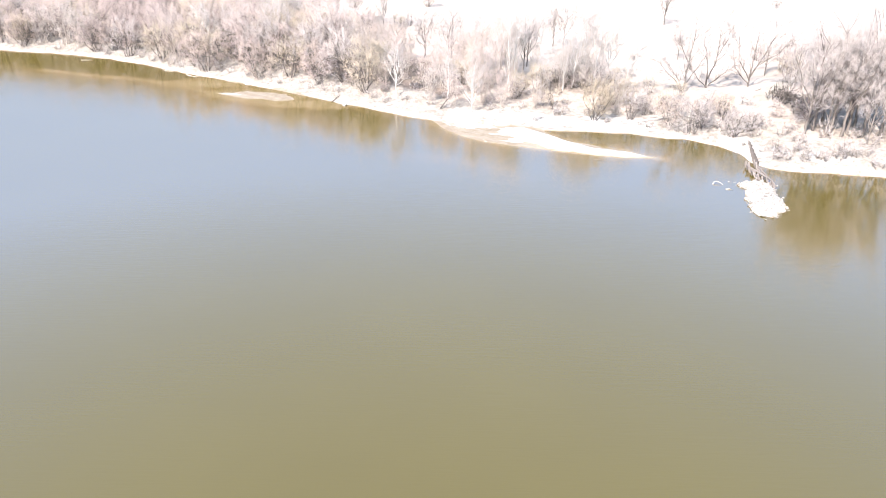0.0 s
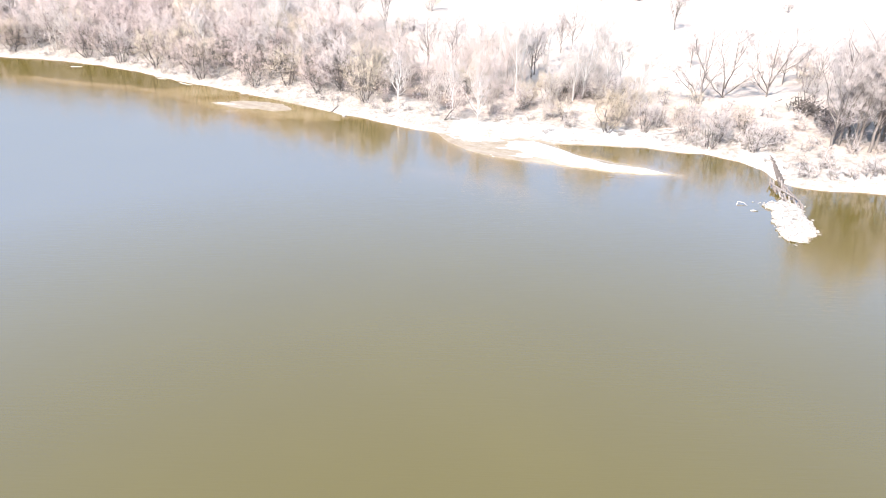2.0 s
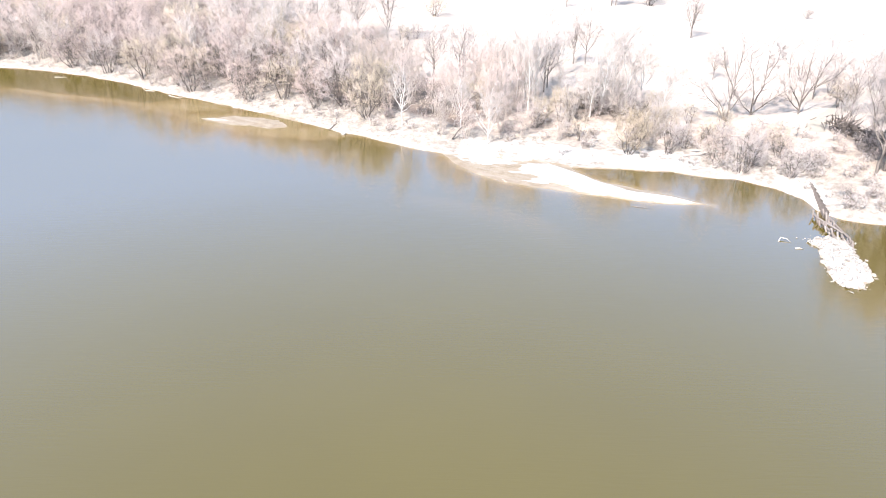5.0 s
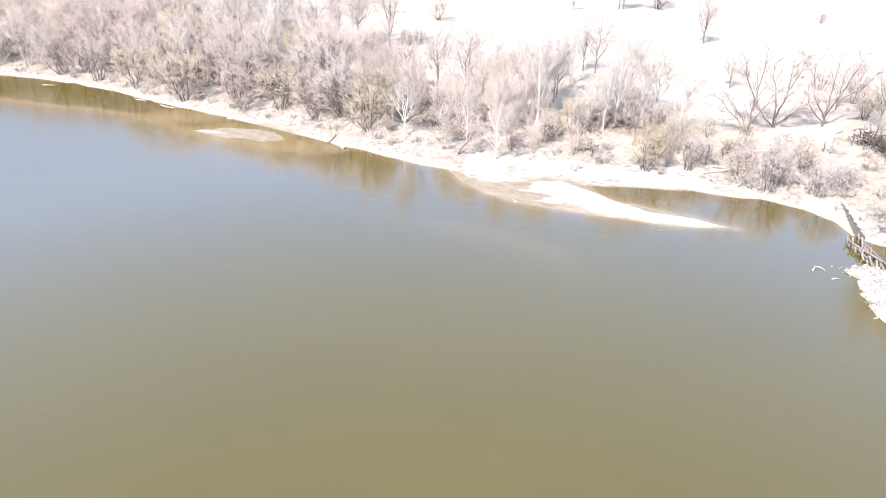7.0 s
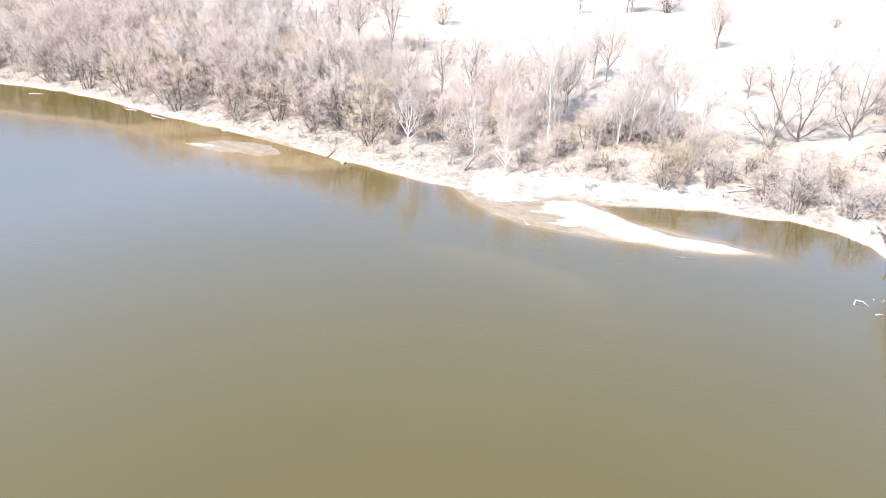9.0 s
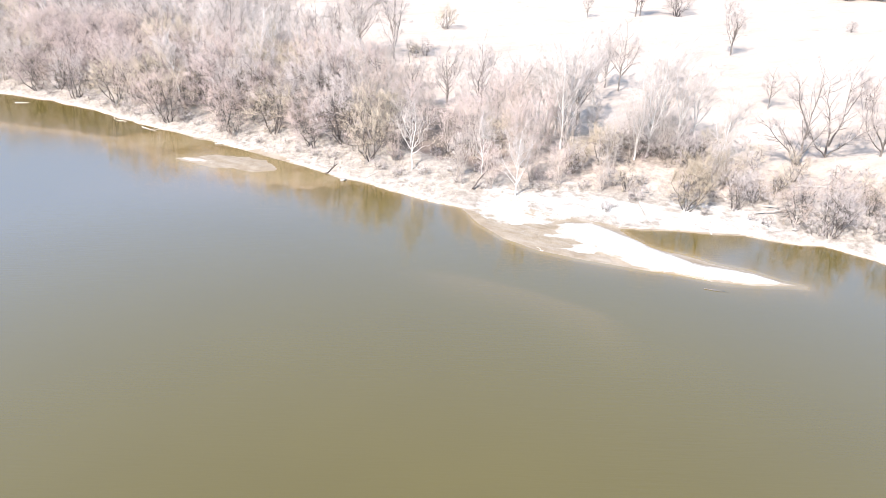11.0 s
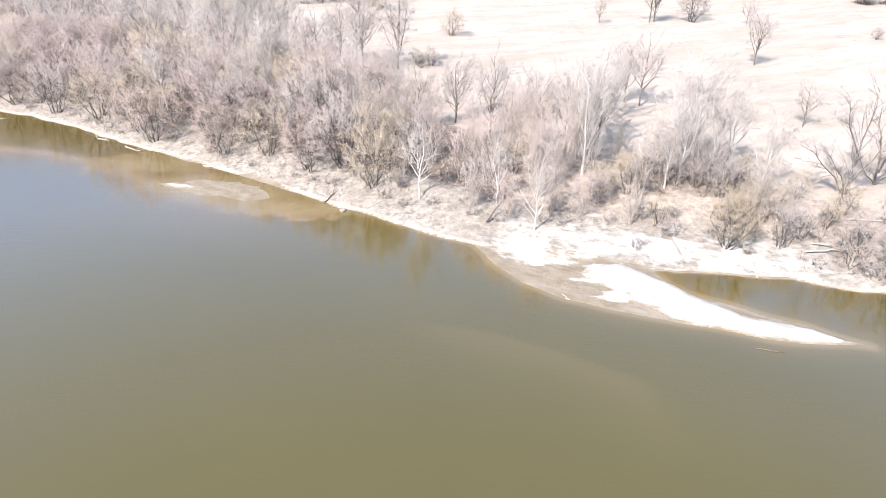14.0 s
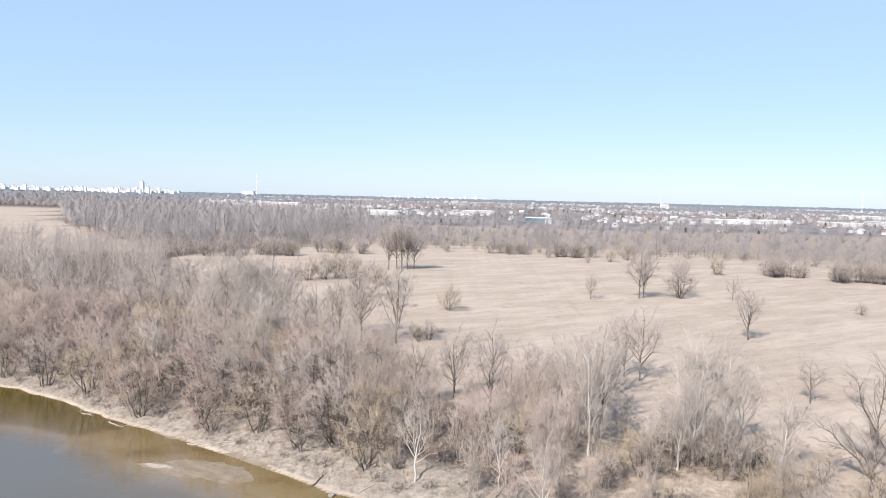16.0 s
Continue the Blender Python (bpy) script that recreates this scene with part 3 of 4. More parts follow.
def limbed(seed, limbs, branches=15, twigs=6, fine=10, twig=0.8, twig_r=0.010):
    """A tree with the given main limbs: (points from the foot upward, radius at the start)."""
    rng = np.random.default_rng(seed)
    trunk, crown = Tubes(), Tubes()
    for pts, r in limbs:
        pts = np.array(pts, float)
        s = np.linspace(0, 1, 3 * (len(pts) - 1) + 1)
        path = np.array([on(pts, v)[0] for v in s])
        path[1:-1] += rng.normal(size=(len(path) - 2, 3)) * 0.08
        trunk.add(path, r * np.linspace(1, 0.12, len(path)), 6)
        reach = np.linalg.norm(pts[-1] - pts[0])
        for k in range(branches):
            q = 0.25 + 0.75 * (k + rng.uniform(0, 0.9)) / branches
            at, way = on(path, min(q, 0.98))
            ll = reach * rng.uniform(0.18, 0.36)
            lp = curve(at, turned(way, rng, rng.uniform(0.4, 0.95)), ll, 3, rng, 0.14, 0.10)
            trunk.add(lp, r * 0.38 * np.linspace(1, 0.25, 4) * (1.1 - 0.6 * q), 4)
            for _ in range(twigs):
                bp, bv = on(lp, rng.uniform(0.25, 0.98))
                bpts = curve(bp, turned(bv, rng, rng.uniform(0.3, 0.9)), ll * rng.uniform(0.35, 0.6), 2, rng, 0.12, 0.08)
                crown.add(bpts, r * 0.14 * np.linspace(1, 0.4, 3), 3)
                for _ in range(fine):
                    tp, tv = on(bpts, rng.uniform(0.15, 0.99))
                    w = turned(tv, rng, rng.uniform(0.2, 0.8))
                    crown.add(np.array([tp, tp + w * twig * rng.uniform(0.5, 1.3)]), (twig_r, 0), 3)
    return trunk, crown


def vase(seed, tall, limbs, reach, fork, radius):
    """The main limbs of a tree that forks low and opens upward."""
    rng = np.random.default_rng(seed)
    out = [([(0, 0, -0.3), (0, 0, tall * fork), (rng.normal() * 0.4, rng.normal() * 0.4, tall * 0.6), (rng.normal() * 0.9, rng.normal() * 0.9, tall * 0.97)], radius)]
    for k in range(limbs):
        a = k * 2.4 + rng.uniform(-0.5, 0.5)
        up = k / limbs
        z = tall * (fork * 0.8 + 0.42 * up)
        r, top = tall * reach * rng.uniform(0.6, 1.0) * (1 - 0.35 * up), tall * min(rng.uniform(0.60, 0.86) + 0.14 * up, 0.96)
        c, d = math.cos(a) * r, math.sin(a) * r
        out.append(([(0, 0, z), (c * 0.55, d * 0.55, z + (top - z) * 0.42), (c, d, top)], radius * rng.uniform(0.36, 0.56) * (1 - 0.45 * up)))
    return out


poplars = Kind([plant("poplar_tree", limbed(11 + i, vase(11 + i, 15.5, 8, (0.24, 0.29, 0.20)[i], (0.26, 0.2, 0.3)[i], 0.21), 9, 5, 10, 0.95, 0.0095),
                      BARK_WHITE, TWIG_PALE, "tall bare poplar with a white trunk among bank scrub", "tree", "white-trunked trees of the river wood") for i in range(3)])
greys = Kind([plant("bare_tree", limbed(31 + i, vase(31 + i, 13.0, 10, (0.36, 0.40, 0.31, 0.38)[i], (0.2, 0.25, 0.16, 0.22)[i], 0.20), 8, 5, 9, 0.95, 0.0105),
                    BARK_GREY, TWIG_GREY, "bare grey-brown tree standing in the river wood", "tree", "bare trees of the river wood") for i in range(4)])
far_greys = Kind([plant("bare_tree", grow(41 + i, 13.0, radius=0.17, low=0.14, wide=(0.32, 0.37, 0.28)[i], limbs=22, branches=4, twigs=8, twig=1.25, twig_r=0.015, thick=0.2, ragged=0.4),
                        BARK_GREY, TWIG_GREY, "bare grey-brown tree standing in the river wood", "tree", "bare trees of the river wood") for i in range(3)])
SHRUB_TWIGS = (TWIG_GREY, TWIG_BROWN, TWIG_OLIVE, TWIG_RED)
SHRUB_LABELS = ("bushy bare willow with grey-brown twigs on the bank", "bushy bare willow with brown twigs on the bank",
                "bushy bare willow with olive-beige twigs on the bank", "bushy bare willow with reddish twigs on the bank")
shrubs = Kind([plant("willow_shrub", grow(71 + i, 6.4, stems=7, radius=0.085, low=0.03, wide=0.50, lean=1.15, limbs=7, branches=4, twigs=9, twig=0.85, twig_r=0.0115),
                     BARK_DARK, SHRUB_TWIGS[i], SHRUB_LABELS[i], "shrub", "willows along the bank") for i in range(4)])
yellows = Kind([plant("yellow_willow", grow(91 + i, 7.2, stems=6, radius=0.10, low=0.06, wide=0.46, lean=1.1, limbs=8, branches=5, twigs=15, twig=0.85, twig_r=0.0105),
                      BARK_DARK, TWIG_YELLOW, "rounded bare willow with yellowish-olive twigs", "shrub", "yellow willows") for i in range(2)])
poles = Kind([plant("sapling_clump", grow(111 + i, 9.0, stems=11, radius=0.062, low=0.08, wide=0.24, lean=0.8, limbs=6, branches=3, twigs=7, twig=0.8, twig_r=0.0105, ragged=0.5),
                    BARK_PALE, (TWIG_BROWN, TWIG_ROSE, TWIG_PALE)[i], "clump of slender upright brown saplings on the bank", "saplings", "saplings along the bank") for i in range(3)])
rounds = Kind([plant("round_bush", grow(141 + i, 5.6, stems=9, radius=0.07, low=0.0, wide=0.50, lean=1.2, limbs=7, branches=4, twigs=6, twig=0.75, twig_r=0.0145),
                     BARK_DARK, (TWIG_GREY, TWIG_OLIVE)[i], "dense round leafless bush standing in the meadow", "bush", "bushes of the meadow") for i in range(2)])
lows = Kind([plant("low_bush", grow(131 + i, 1.5, stems=5, radius=0.025, low=0.0, wide=0.6, lean=1.3, limbs=3, branches=3, twigs=4, twig=0.4, twig_r=0.015),
                   BARK_GREY, TWIG_GREY, "low grey-brown leafless bush on the sandy bank", "bush", "low bushes on the bank") for i in range(2)])


R = np.random.default_rng(5)
# trees that stand out singly
KEY_POPLARS = [(20.6, 121.6, 0.6), (22.4, 122.4, 0.78), (29.2, 125.5, 0.72), (24.8, 131, 0.85), (26.3, 123.2, 0.8), (24.6, 125.2, 0.88), (30.6, 119.0, 0.64), (4.3, 111.8, 0.55), (-8.6, 119.0, 0.6),
               (-49.6, 149.6, 0.72), (-35.3, 147.6, 0.75), (-22.3, 163, 0.72), (-26.6, 162.6, 0.7), (12.5, 128.0, 0.9), (10.0, 132, 0.8), (-31, 158, 0.7), (-48.5, 184.5, 0.85), (-44.6, 187.2, 0.9), (-41.8, 184.2, 0.85), (-46.4, 190, 0.9), (-38.6, 181.5, 0.8), (-53.3, 183, 0.95), (-50.5, 182.5, 1.0), (-47, 182, 0.95)]
for x, y, s in KEY_POPLARS:
    poplars.put(x, y, s, R, tip=0.16 if (x, y) in ((30.6, 119.0), (-49.6, 149.6)) else 0.02, tip_to=0.4 if x > 0 else 2.6)
KEY_GREYS = [(-67.6, 208.5, 1.0), (-56.9, 191.4, 1.1), (-52.5, 188, 1.15), (-50.3, 186.2, 1.2), (-46.1, 183.9, 1.15), (-43.2, 190.2, 1.2), (-48, 193, 1.1), (-40, 187, 1.05), (-33.8, 180.1, 0.75), (-31.4, 180.6, 0.85), (-28.1, 186.4, 0.9), (-23.6, 187, 1.0), (-65.2, 200.3, 1.05),
             (-22.8, 181.0, 1.0), (-15.9, 179.8, 1.15), (-4.3, 147.8, 0.72), (1.1, 145.4, 0.8), (26, 158, 0.85), (24, 160, 0.75), (58, 192.2, 0.85), (-29.5, 307.6, 1.3), (-26.5, 309.5, 1.35), (-24.5, 308, 1.3), (-22.5, 309, 1.3),
             (-20, 311.5, 1.1), (50, 249, 1.1), (51.8, 251, 1.0), (64.9, 259.7, 0.9), (35.3, 246.3, 0.55), (78, 250.5, 0.5), (15, 135, 0.8), (7, 138, 0.7), (-10, 142, 0.7), (48.5, 147.5, 0.5)]
for x, y, s in KEY_GREYS:
    greys.put(x, y, s, R)
FORKED = (
    (41.3, 120.0, [([(0, 0, -0.3), (0.1, 0, 3.0), (0.5, 0.3, 6.5), (0.4, 0, 12.6)], 0.18), ([(0.2, 0, 5.0), (-1.6, 0.2, 8.0), (-2.6, 0, 11.5)], 0.11),
                   ([(-0.1, 0.3, 0), (-2.2, 0.5, 2.6), (-5.4, 0.8, 5.6)], 0.14), ([(-0.1, -0.4, 0), (-1.4, -0.6, 2.4), (-4.4, -0.9, 5.9)], 0.11), ([(0.1, 0, 1.4), (1.6, -0.3, 4.0), (2.6, -0.5, 6.5)], 0.08)]),
    (46.4, 123.2, [([(0, 0, -0.3), (-0.3, 0, 3.5), (-1.6, 0.2, 7.5), (-1.9, 0, 10.0)], 0.14), ([(0, 0, 1.5), (1.0, 0.2, 5.0), (0.9, 0, 11.2)], 0.15), ([(0.8, 0.1, 5.2), (2.2, 0.4, 7.8), (2.9, 0.6, 10.0)], 0.09),
                   ([(0, 0, 0), (1.8, -0.8, 2.2), (4.6, -1.2, 4.6)], 0.12), ([(0, 0, 0), (-2.4, -0.9, 2.0), (-3.8, -1.0, 4.4)], 0.10)]),
    (54.0, 123.8, [([(0, 0, -0.3), (0, 0, 3.0), (0.2, 0.3, 11.5)], 0.15), ([(0, 0, 1.6), (2.0, 0.4, 5.5), (4.0, 0.6, 10.8)], 0.14), ([(0, 0, 1.2), (-2.2, 0, 4.5), (-3.6, 0.2, 9.8)], 0.12), ([(0, 0, 0.6), (-2.8, -0.7, 3.0), (-4.6, -1.2, 5.6)], 0.10), ([(1.0, 0.2, 3.6), (3.6, -1.0, 6.0), (5.0, -1.5, 8.4)], 0.08)]),
    (-60, 176, [([(0, 0, -0.3), (0.3, 0, 4.0), (-0.4, 0, 10.0)], 0.14), ([(0.1, 0, 2.0), (2.0, 0, 5.0), (3.0, 0, 9.0)], 0.10), ([(0, 0, 1.5), (-2.0, 0, 4.5), (-3.4, 0, 8.0)], 0.10)]),
)
for k, (x, y, limbs) in enumerate(FORKED):
    tree = plant("forked_tree", limbed(51 + k, limbs), BARK_GREY, TWIG_GREY, "bare spreading tree with grey forked trunk on meadow edge", "tree", "forked trees at the meadow edge")
    tree.matrix_basis = placed(x, y, height(x, y), 0, 1.0)
# tall trees with bare feet by the groyne
for x, y, s in ((52.6, 98.2, 0.98), (54.4, 99.6, 1.02), (55.9, 97.6, 1.06), (57.4, 97.2, 1.1), (59.0, 98.6, 1.05), (60.6, 97.6, 1.08), (63.0, 97.0, 1.1), (61.5, 101.5, 1.05), (57.0, 102.5, 1.0), (65.5, 99.0, 1.1)):
    greys.put(x, y, s * 1.14, R, tip=0.05, tip_to=R.uniform(0, 6.28), label="tall bare grey tree standing by the groyne")
for x, y, s in ((24.0, 109.0, 0.95), (-32.5, 146, 1.25), (-28, 150, 1.3), (-23.5, 148.5, 1.2), (-37, 149.5, 1.2), (-19, 146, 1.1), (98.3, 316, 1.0), (16, 120.5, 0.7),
                (-33.7, 160.5, 0.95), (-30.5, 159.5, 0.85), (12.6, 119.2, 0.6), (28.2, 115.3, 0.62), (30.4, 114.6, 0.6), (26.4, 114.2, 0.5), (-86, 168, 1.0), (-92, 176, 1.0), (-97, 163, 0.9), (-12, 133, 0.8)):
    yellows.put(x, y, s, R)
for x, y, s in ((19.8, 124.8, 0.75), (21.6, 126.0, 0.9), (23.4, 126.4, 1.0), (25.4, 126.8, 0.95), (26.4, 122.4, 0.85), (24.2, 122.6, 0.8), (22.0, 122.2, 0.7), (27.6, 124.4, 0.8), (28.6, 121.4, 0.7),
                (-24.5, 165.5, 0.7), (-21.6, 165.2, 0.6), (-27.2, 166.0, 0.6)):
    rounds.put(x, y, s, R, which=0, label="dense grey-brown thicket under pale poplars")
# the last three bushes are added to thicken a tree's dark crown shadow
MEADOW_BUSHES = ((-5.7, 220, 1.0), (-56.7, 268.9, 0.9), (-52, 270.5, 1.2), (-48, 275, 1.4), (-44, 279, 1.5), (-40, 277, 1.5), (-36, 272, 1.2), (-31, 267, 1.2), (-28, 262, 1.0), (63.5, 253.6, 1.5), (67.3, 364, 0.9), (54.8, 353, 0.5),
                 (-76, 351, 1.0), (28.9, 398, 1.0), (-56, 369, 0.7), (-8.5, 393, 0.8), (80, 388, 0.8), (104, 230, 0.5), (-12.5, 187, 0.45), (-9.5, 184, 0.6), (-11.5, 182.5, 0.45))
for cx, cy, rx, ry, n in ((124, 317, 9, 4, 15), (144, 306, 8, 4, 13), (158, 299, 7, 4, 9), (52, 383, 12, 5, 12), (22, 396, 9, 5, 9), (-58, 372, 12, 6, 12), (-88, 352, 14, 6, 14), (-112, 345, 12, 5, 12), (-30, 388, 8, 4, 7), (84, 372, 10, 4, 8)):
    for _ in range(n):
        x, y = cx + rx * R.uniform(-1, 1), cy + ry * R.uniform(-1, 1)
        if R.uniform() < 0.55:
            rounds.put(x, y, R.uniform(0.9, 1.5), R, which=0, label="dense bare grey shrub at the far edge of the meadow")
        else:
            far_greys.put(x, y, R.uniform(0.55, 0.9), R)
for x, y, s in MEADOW_BUSHES:
    rounds.put(x, y, s * 1.15, R)
for x, y, s in ((29.8, 109.4, 0.8), (32.4, 110.6, 0.7), (34.9, 105.2, 0.8), (36.6, 107.0, 0.75), (37.6, 102.6, 1.05), (39.4, 104.2, 0.7), (43.2, 100.4, 0.85), (46, 101.5, 0.7), (46.3, 92.6, 0.45), (40.5, 107.5, 0.7), (43.5, 106, 0.7)):
    shrubs.put(x, y, s * 0.9, R, which=int(x * 10) % 2)
for x, y, s in ((14.4, 108.2, 1.0), (18.4, 111.2, 1.0), (26, 107.6, 0.7), (30.7, 106.4, 0.7), (15.6, 109, 0.7), (46.6, 90.6, 1.3), (49.2, 90.2, 1.5), (51.6, 90.2, 1.2), (54, 90.4, 1.9), (55.6, 90.6, 1.7), (50, 93, 1.3), (34.5, 104, 0.6)):
    lows.put(x, y, s, R)

for x, y in spread(lambda x, y, d: (d > 1.8) & (d < 10) & ((x < 2) | (x > 30)), (-120, 82, 60, 175), 2.9, 27):
    lows.put(x, y, R.uniform(0.6, 1.5), R)

for x, y in spread(lambda x, y, d: (d > 7.5) & (d < 19) & (y < 116), (2, 92, 62, 122), 3.1, 28):
    lows.put(x, y, R.uniform(0.8, 1.7), R)
# places where the scrub is tinged red
RED_PATCHES = ((-75, 168, 9), (-66, 160, 6), (-46, 152, 7), (-38, 146, 6), (-27, 146, 6), (-20, 143, 6), (-2, 132, 9), (8, 128, 7))
# scrub along the bank: willows and sapling clumps
left_bank = spread(lambda x, y, d: (d > 1.5 + 1.8 * value_noise(x, y, 9, 12) + 1.6 * step(x, -40, -22)) & (d < 30) & (x < -14), (-150, 110, -14, 210), 3.5, 21)
for x, y in left_bank:
    k = R.uniform()
    edge = float(inland(np.array([x]), np.array([y]))[0])
    if -22 < x and k < 0.55 or k < 0.14:
        poles.put(x, y, R.uniform(1.0, 1.3), R)
    else:
        red = any(math.hypot(x - a, y - b) < r for a, b, r in RED_PATCHES)
        shrubs.put(x, y, R.uniform(1.1, 1.5) * (0.88 + 0.22 * step(edge, 4, 12)), R, which=3 if red and k < 0.75 else None)
mid_bank = spread(lambda x, y, d: (d > 5.6 + 3.4 * step(x, 2, 10)) & (d < 27) & (y < np.interp(x, [-14, 20, 40, 48], [144, 132, 116, 108])), (-14, 104, 48, 150), 2.9, 22)
for x, y in mid_bank:
    near = float(inland(np.array([x]), np.array([y]))[0])
    if R.uniform() < (0.36 if x > 10 else 0.42 if near < 12 else 0.25):
        continue
    if R.uniform() < (0.85 if x < 14 else 0.45):
        poles.put(x, y, (R.uniform(0.6, 0.85) if near < 10 else R.uniform(0.8, 1.1)) * (0.8 if x > 10 else 1), R, which=2 if x > 10 else 1 if math.hypot(x + 2, y - 132) < 9 else None)
    else:
        shrubs.put(x, y, (R.uniform(0.5, 0.8) if near < 12 else R.uniform(0.6, 0.9)) * (0.85 if x > 10 else 1), R, which=2 * int(R.integers(2)) if x > 10 else None)
# the wood to the west and the clump by the groyne
deep_wood = []
for x, y in spread(lambda x, y, d: (d > 24) & (x < np.interp(y, [130, 160, 190, 207, 330, 360], [-26, -33, -52, -74, -126, -126])), (-290, 130, -26, 350), 6.9, 23, [(a, b) for a, b, c in KEY_GREYS]):
    if y > 205:
        deep_wood.append((x, y))
    elif R.uniform() < 0.22:
        poplars.put(x, y, R.uniform(0.75, 1.05), R)
    else:
        (greys if y < 175 else far_greys).put(x, y, R.uniform(0.8, 1.2), R)
# open groves at the edge of the meadow
for x, y in spread(lambda x, y, d: (y > 150 + 0.9 * np.abs(x + 36)) & (x > -58), (-58, 148, -22, 194), 4.5, 25, [(a, b) for a, b, c in KEY_GREYS + KEY_POPLARS]):
    (far_greys if R.uniform() < 0.6 else poplars).put(x, y, R.uniform(0.5, 0.9), R)
for x, y, s, white in ((11.3, 124.7, 0.79, 1), (19.8, 148.4, 0.7, 1), (0.5, 138.2, 0.71, 0), (-4.5, 145.4, 0.51, 0), (0.5, 117.7, 0.5, 1), (9.8, 139.0, 0.52, 1), (6.0, 144.1, 0.62, 0), (11.1, 129.7, 0.76, 1), (10.7, 136.6, 0.73, 0), (7.5, 136.3, 0.58, 1), (16.1, 139.6, 0.81, 0), (-1.8, 135.5, 0.42, 1), (3.5, 138.4, 0.56, 0)):
    (poplars if white else greys).put(x, y, s, R)
for x, y in spread(lambda x, y, d: (d > 7) & (x > 53 + np.abs(y - 100) * 0.25), (50, 90, 100, 150), 4.6, 24):
    if R.uniform() < 0.45:
        shrubs.put(x, y, R.uniform(0.6, 0.95), R)
    else:
        greys.put(x, y, R.uniform(0.5, 0.8), R)


def strewn(name, patterns, spots, sizes, turns, mat, label, category):
    """Many copies of small patterns joined into one thing that nobody could count."""
    cos, tris, off = [], [], 0
    for i, (x, y, z) in enumerate(spots):
        co, tri = patterns[i % len(patterns)]
        c, s = math.cos(turns[i]), math.sin(turns[i])
        k = sizes[i]
        cos.append(np.stack([(co[:, 0] * c - co[:, 1] * s) * k + x, (co[:, 0] * s + co[:, 1] * c) * k + y, co[:, 2] * k + z], 1))
        tris.append(tri + off)
        off += len(co)
    me = raw_mesh(name, np.concatenate(cos), np.concatenate(tris))
    me.materials.append(mat)
    return tagged(new(name, me), label, category, kind="stuff")


def joined(grown):
    a, b = grown[0].arrays(), grown[1].arrays()
    return np.concatenate([a[0], b[0]]), np.concatenate([a[1], b[1] + len(a[0])])


def on_ground(places, sink=0.0):
    p = np.array(places)
    return np.column_stack([p, land(p[:, 0], p[:, 1])[0] - sink])


# the wood's far part
tall_trees = [joined(grow(61 + i, 13.0, radius=0.17, low=0.14, wide=(0.32, 0.37, 0.26)[i], limbs=22, branches=4, twigs=7, twig=1.25, twig_r=0.016, thick=0.2, ragged=0.4)) for i in range(3)]
strewn("deep_wood", tall_trees, on_ground(deep_wood), R.uniform(0.8, 1.2, len(deep_wood)), R.uniform(0, 6.28, len(deep_wood)), TWIG_GREY, "deep part of the bare grey river wood", "woodland")
# undergrowth below the trees
under = [joined(grow(151 + i, 2.8, stems=5, radius=0.03, low=0.0, wide=0.55, lean=1.2, limbs=3, branches=2, twigs=4, twig=0.7, twig_r=0.018)) for i in range(3)]
spots = spread(lambda x, y, d: (d > 18) & (x < np.interp(y, [120, 160, 190, 215, 300, 340], [-16, -26, -54, -86, -80, -80])), (-230, 115, -14, 330), 7.5, 31)
strewn("undergrowth", under, on_ground(spots), R.uniform(0.7, 1.3, len(spots)), R.uniform(0, 6.28, len(spots)), BARK_GREY, "tangled brown leafless undergrowth below the trees", "undergrowth")
spots = spread(lambda x, y, d: (d > 7 + 6 * step(x, 5, 12)) & (d < 32) & (y < np.interp(x, [-50, -14, 20, 40, 70], [165, 150, 138, 124, 112])), (-150, 90, 75, 210), 5.5, 32)
spots += [(R.uniform(-26, -13), R.uniform(156, 172)) for _ in range(34)]
strewn("red_undergrowth", under, on_ground(spots), R.uniform(0.4, 0.9, len(spots)), R.uniform(0, 6.28, len(spots)), TWIG_RED, "reddish leafless undergrowth along the wooded bank", "undergrowth")
# dark stems, strewn thickly so the gaps below the trees look shaded
spots = spread(lambda x, y, d: (d > 4.5) & (d < 24) & (x < -16), (-150, 105, 1, 200), 4.8, 34)
spots += spread(lambda x, y, d: (d >= 24) & (x < np.interp(y, [130, 160, 190, 207, 330, 360], [-30, -37, -58, -80, -128, -128])), (-190, 130, -26, 300), 7.0, 36)
spots += [(R.uniform(17, 31), R.uniform(119, 129)) for _ in range(42)]
spots += [(R.uniform(-56, -36), R.uniform(179, 190)) for _ in range(30)]
strewn("dark_undergrowth", under, on_ground(spots), R.uniform(0.45, 0.95, len(spots)), R.uniform(0, 6.28, len(spots)), BARK_DARK, "dark leafless stems at the feet of the willows, deepening their shade", "undergrowth")
# bleached grass tufts on the bank
rg = np.random.default_rng(41)
tufts = []
for i in range(3):
    t = Tubes()
    for _ in range(9):
        a, o = rg.uniform(0, 6.28), rg.uniform(0.1, 0.6)
        f = np.array([rg.normal() * 0.12, rg.normal() * 0.12, -0.05])
        t.add(np.array([f, f + np.array([math.cos(a) * o, math.sin(a) * o, 1]) * rg.uniform(0.25, 0.5)]), (0.035, 0), 3)
    tufts.append(t.arrays())
spots = spread(lambda x, y, d: (d > 1.2 + 7 * step(x, 2, 8) * step(-x, -36, -30)) & (d < 15) & (value_noise(x, y, 4, 44) > 0.35), (-140, 80, 72, 190), 0.6, 33)
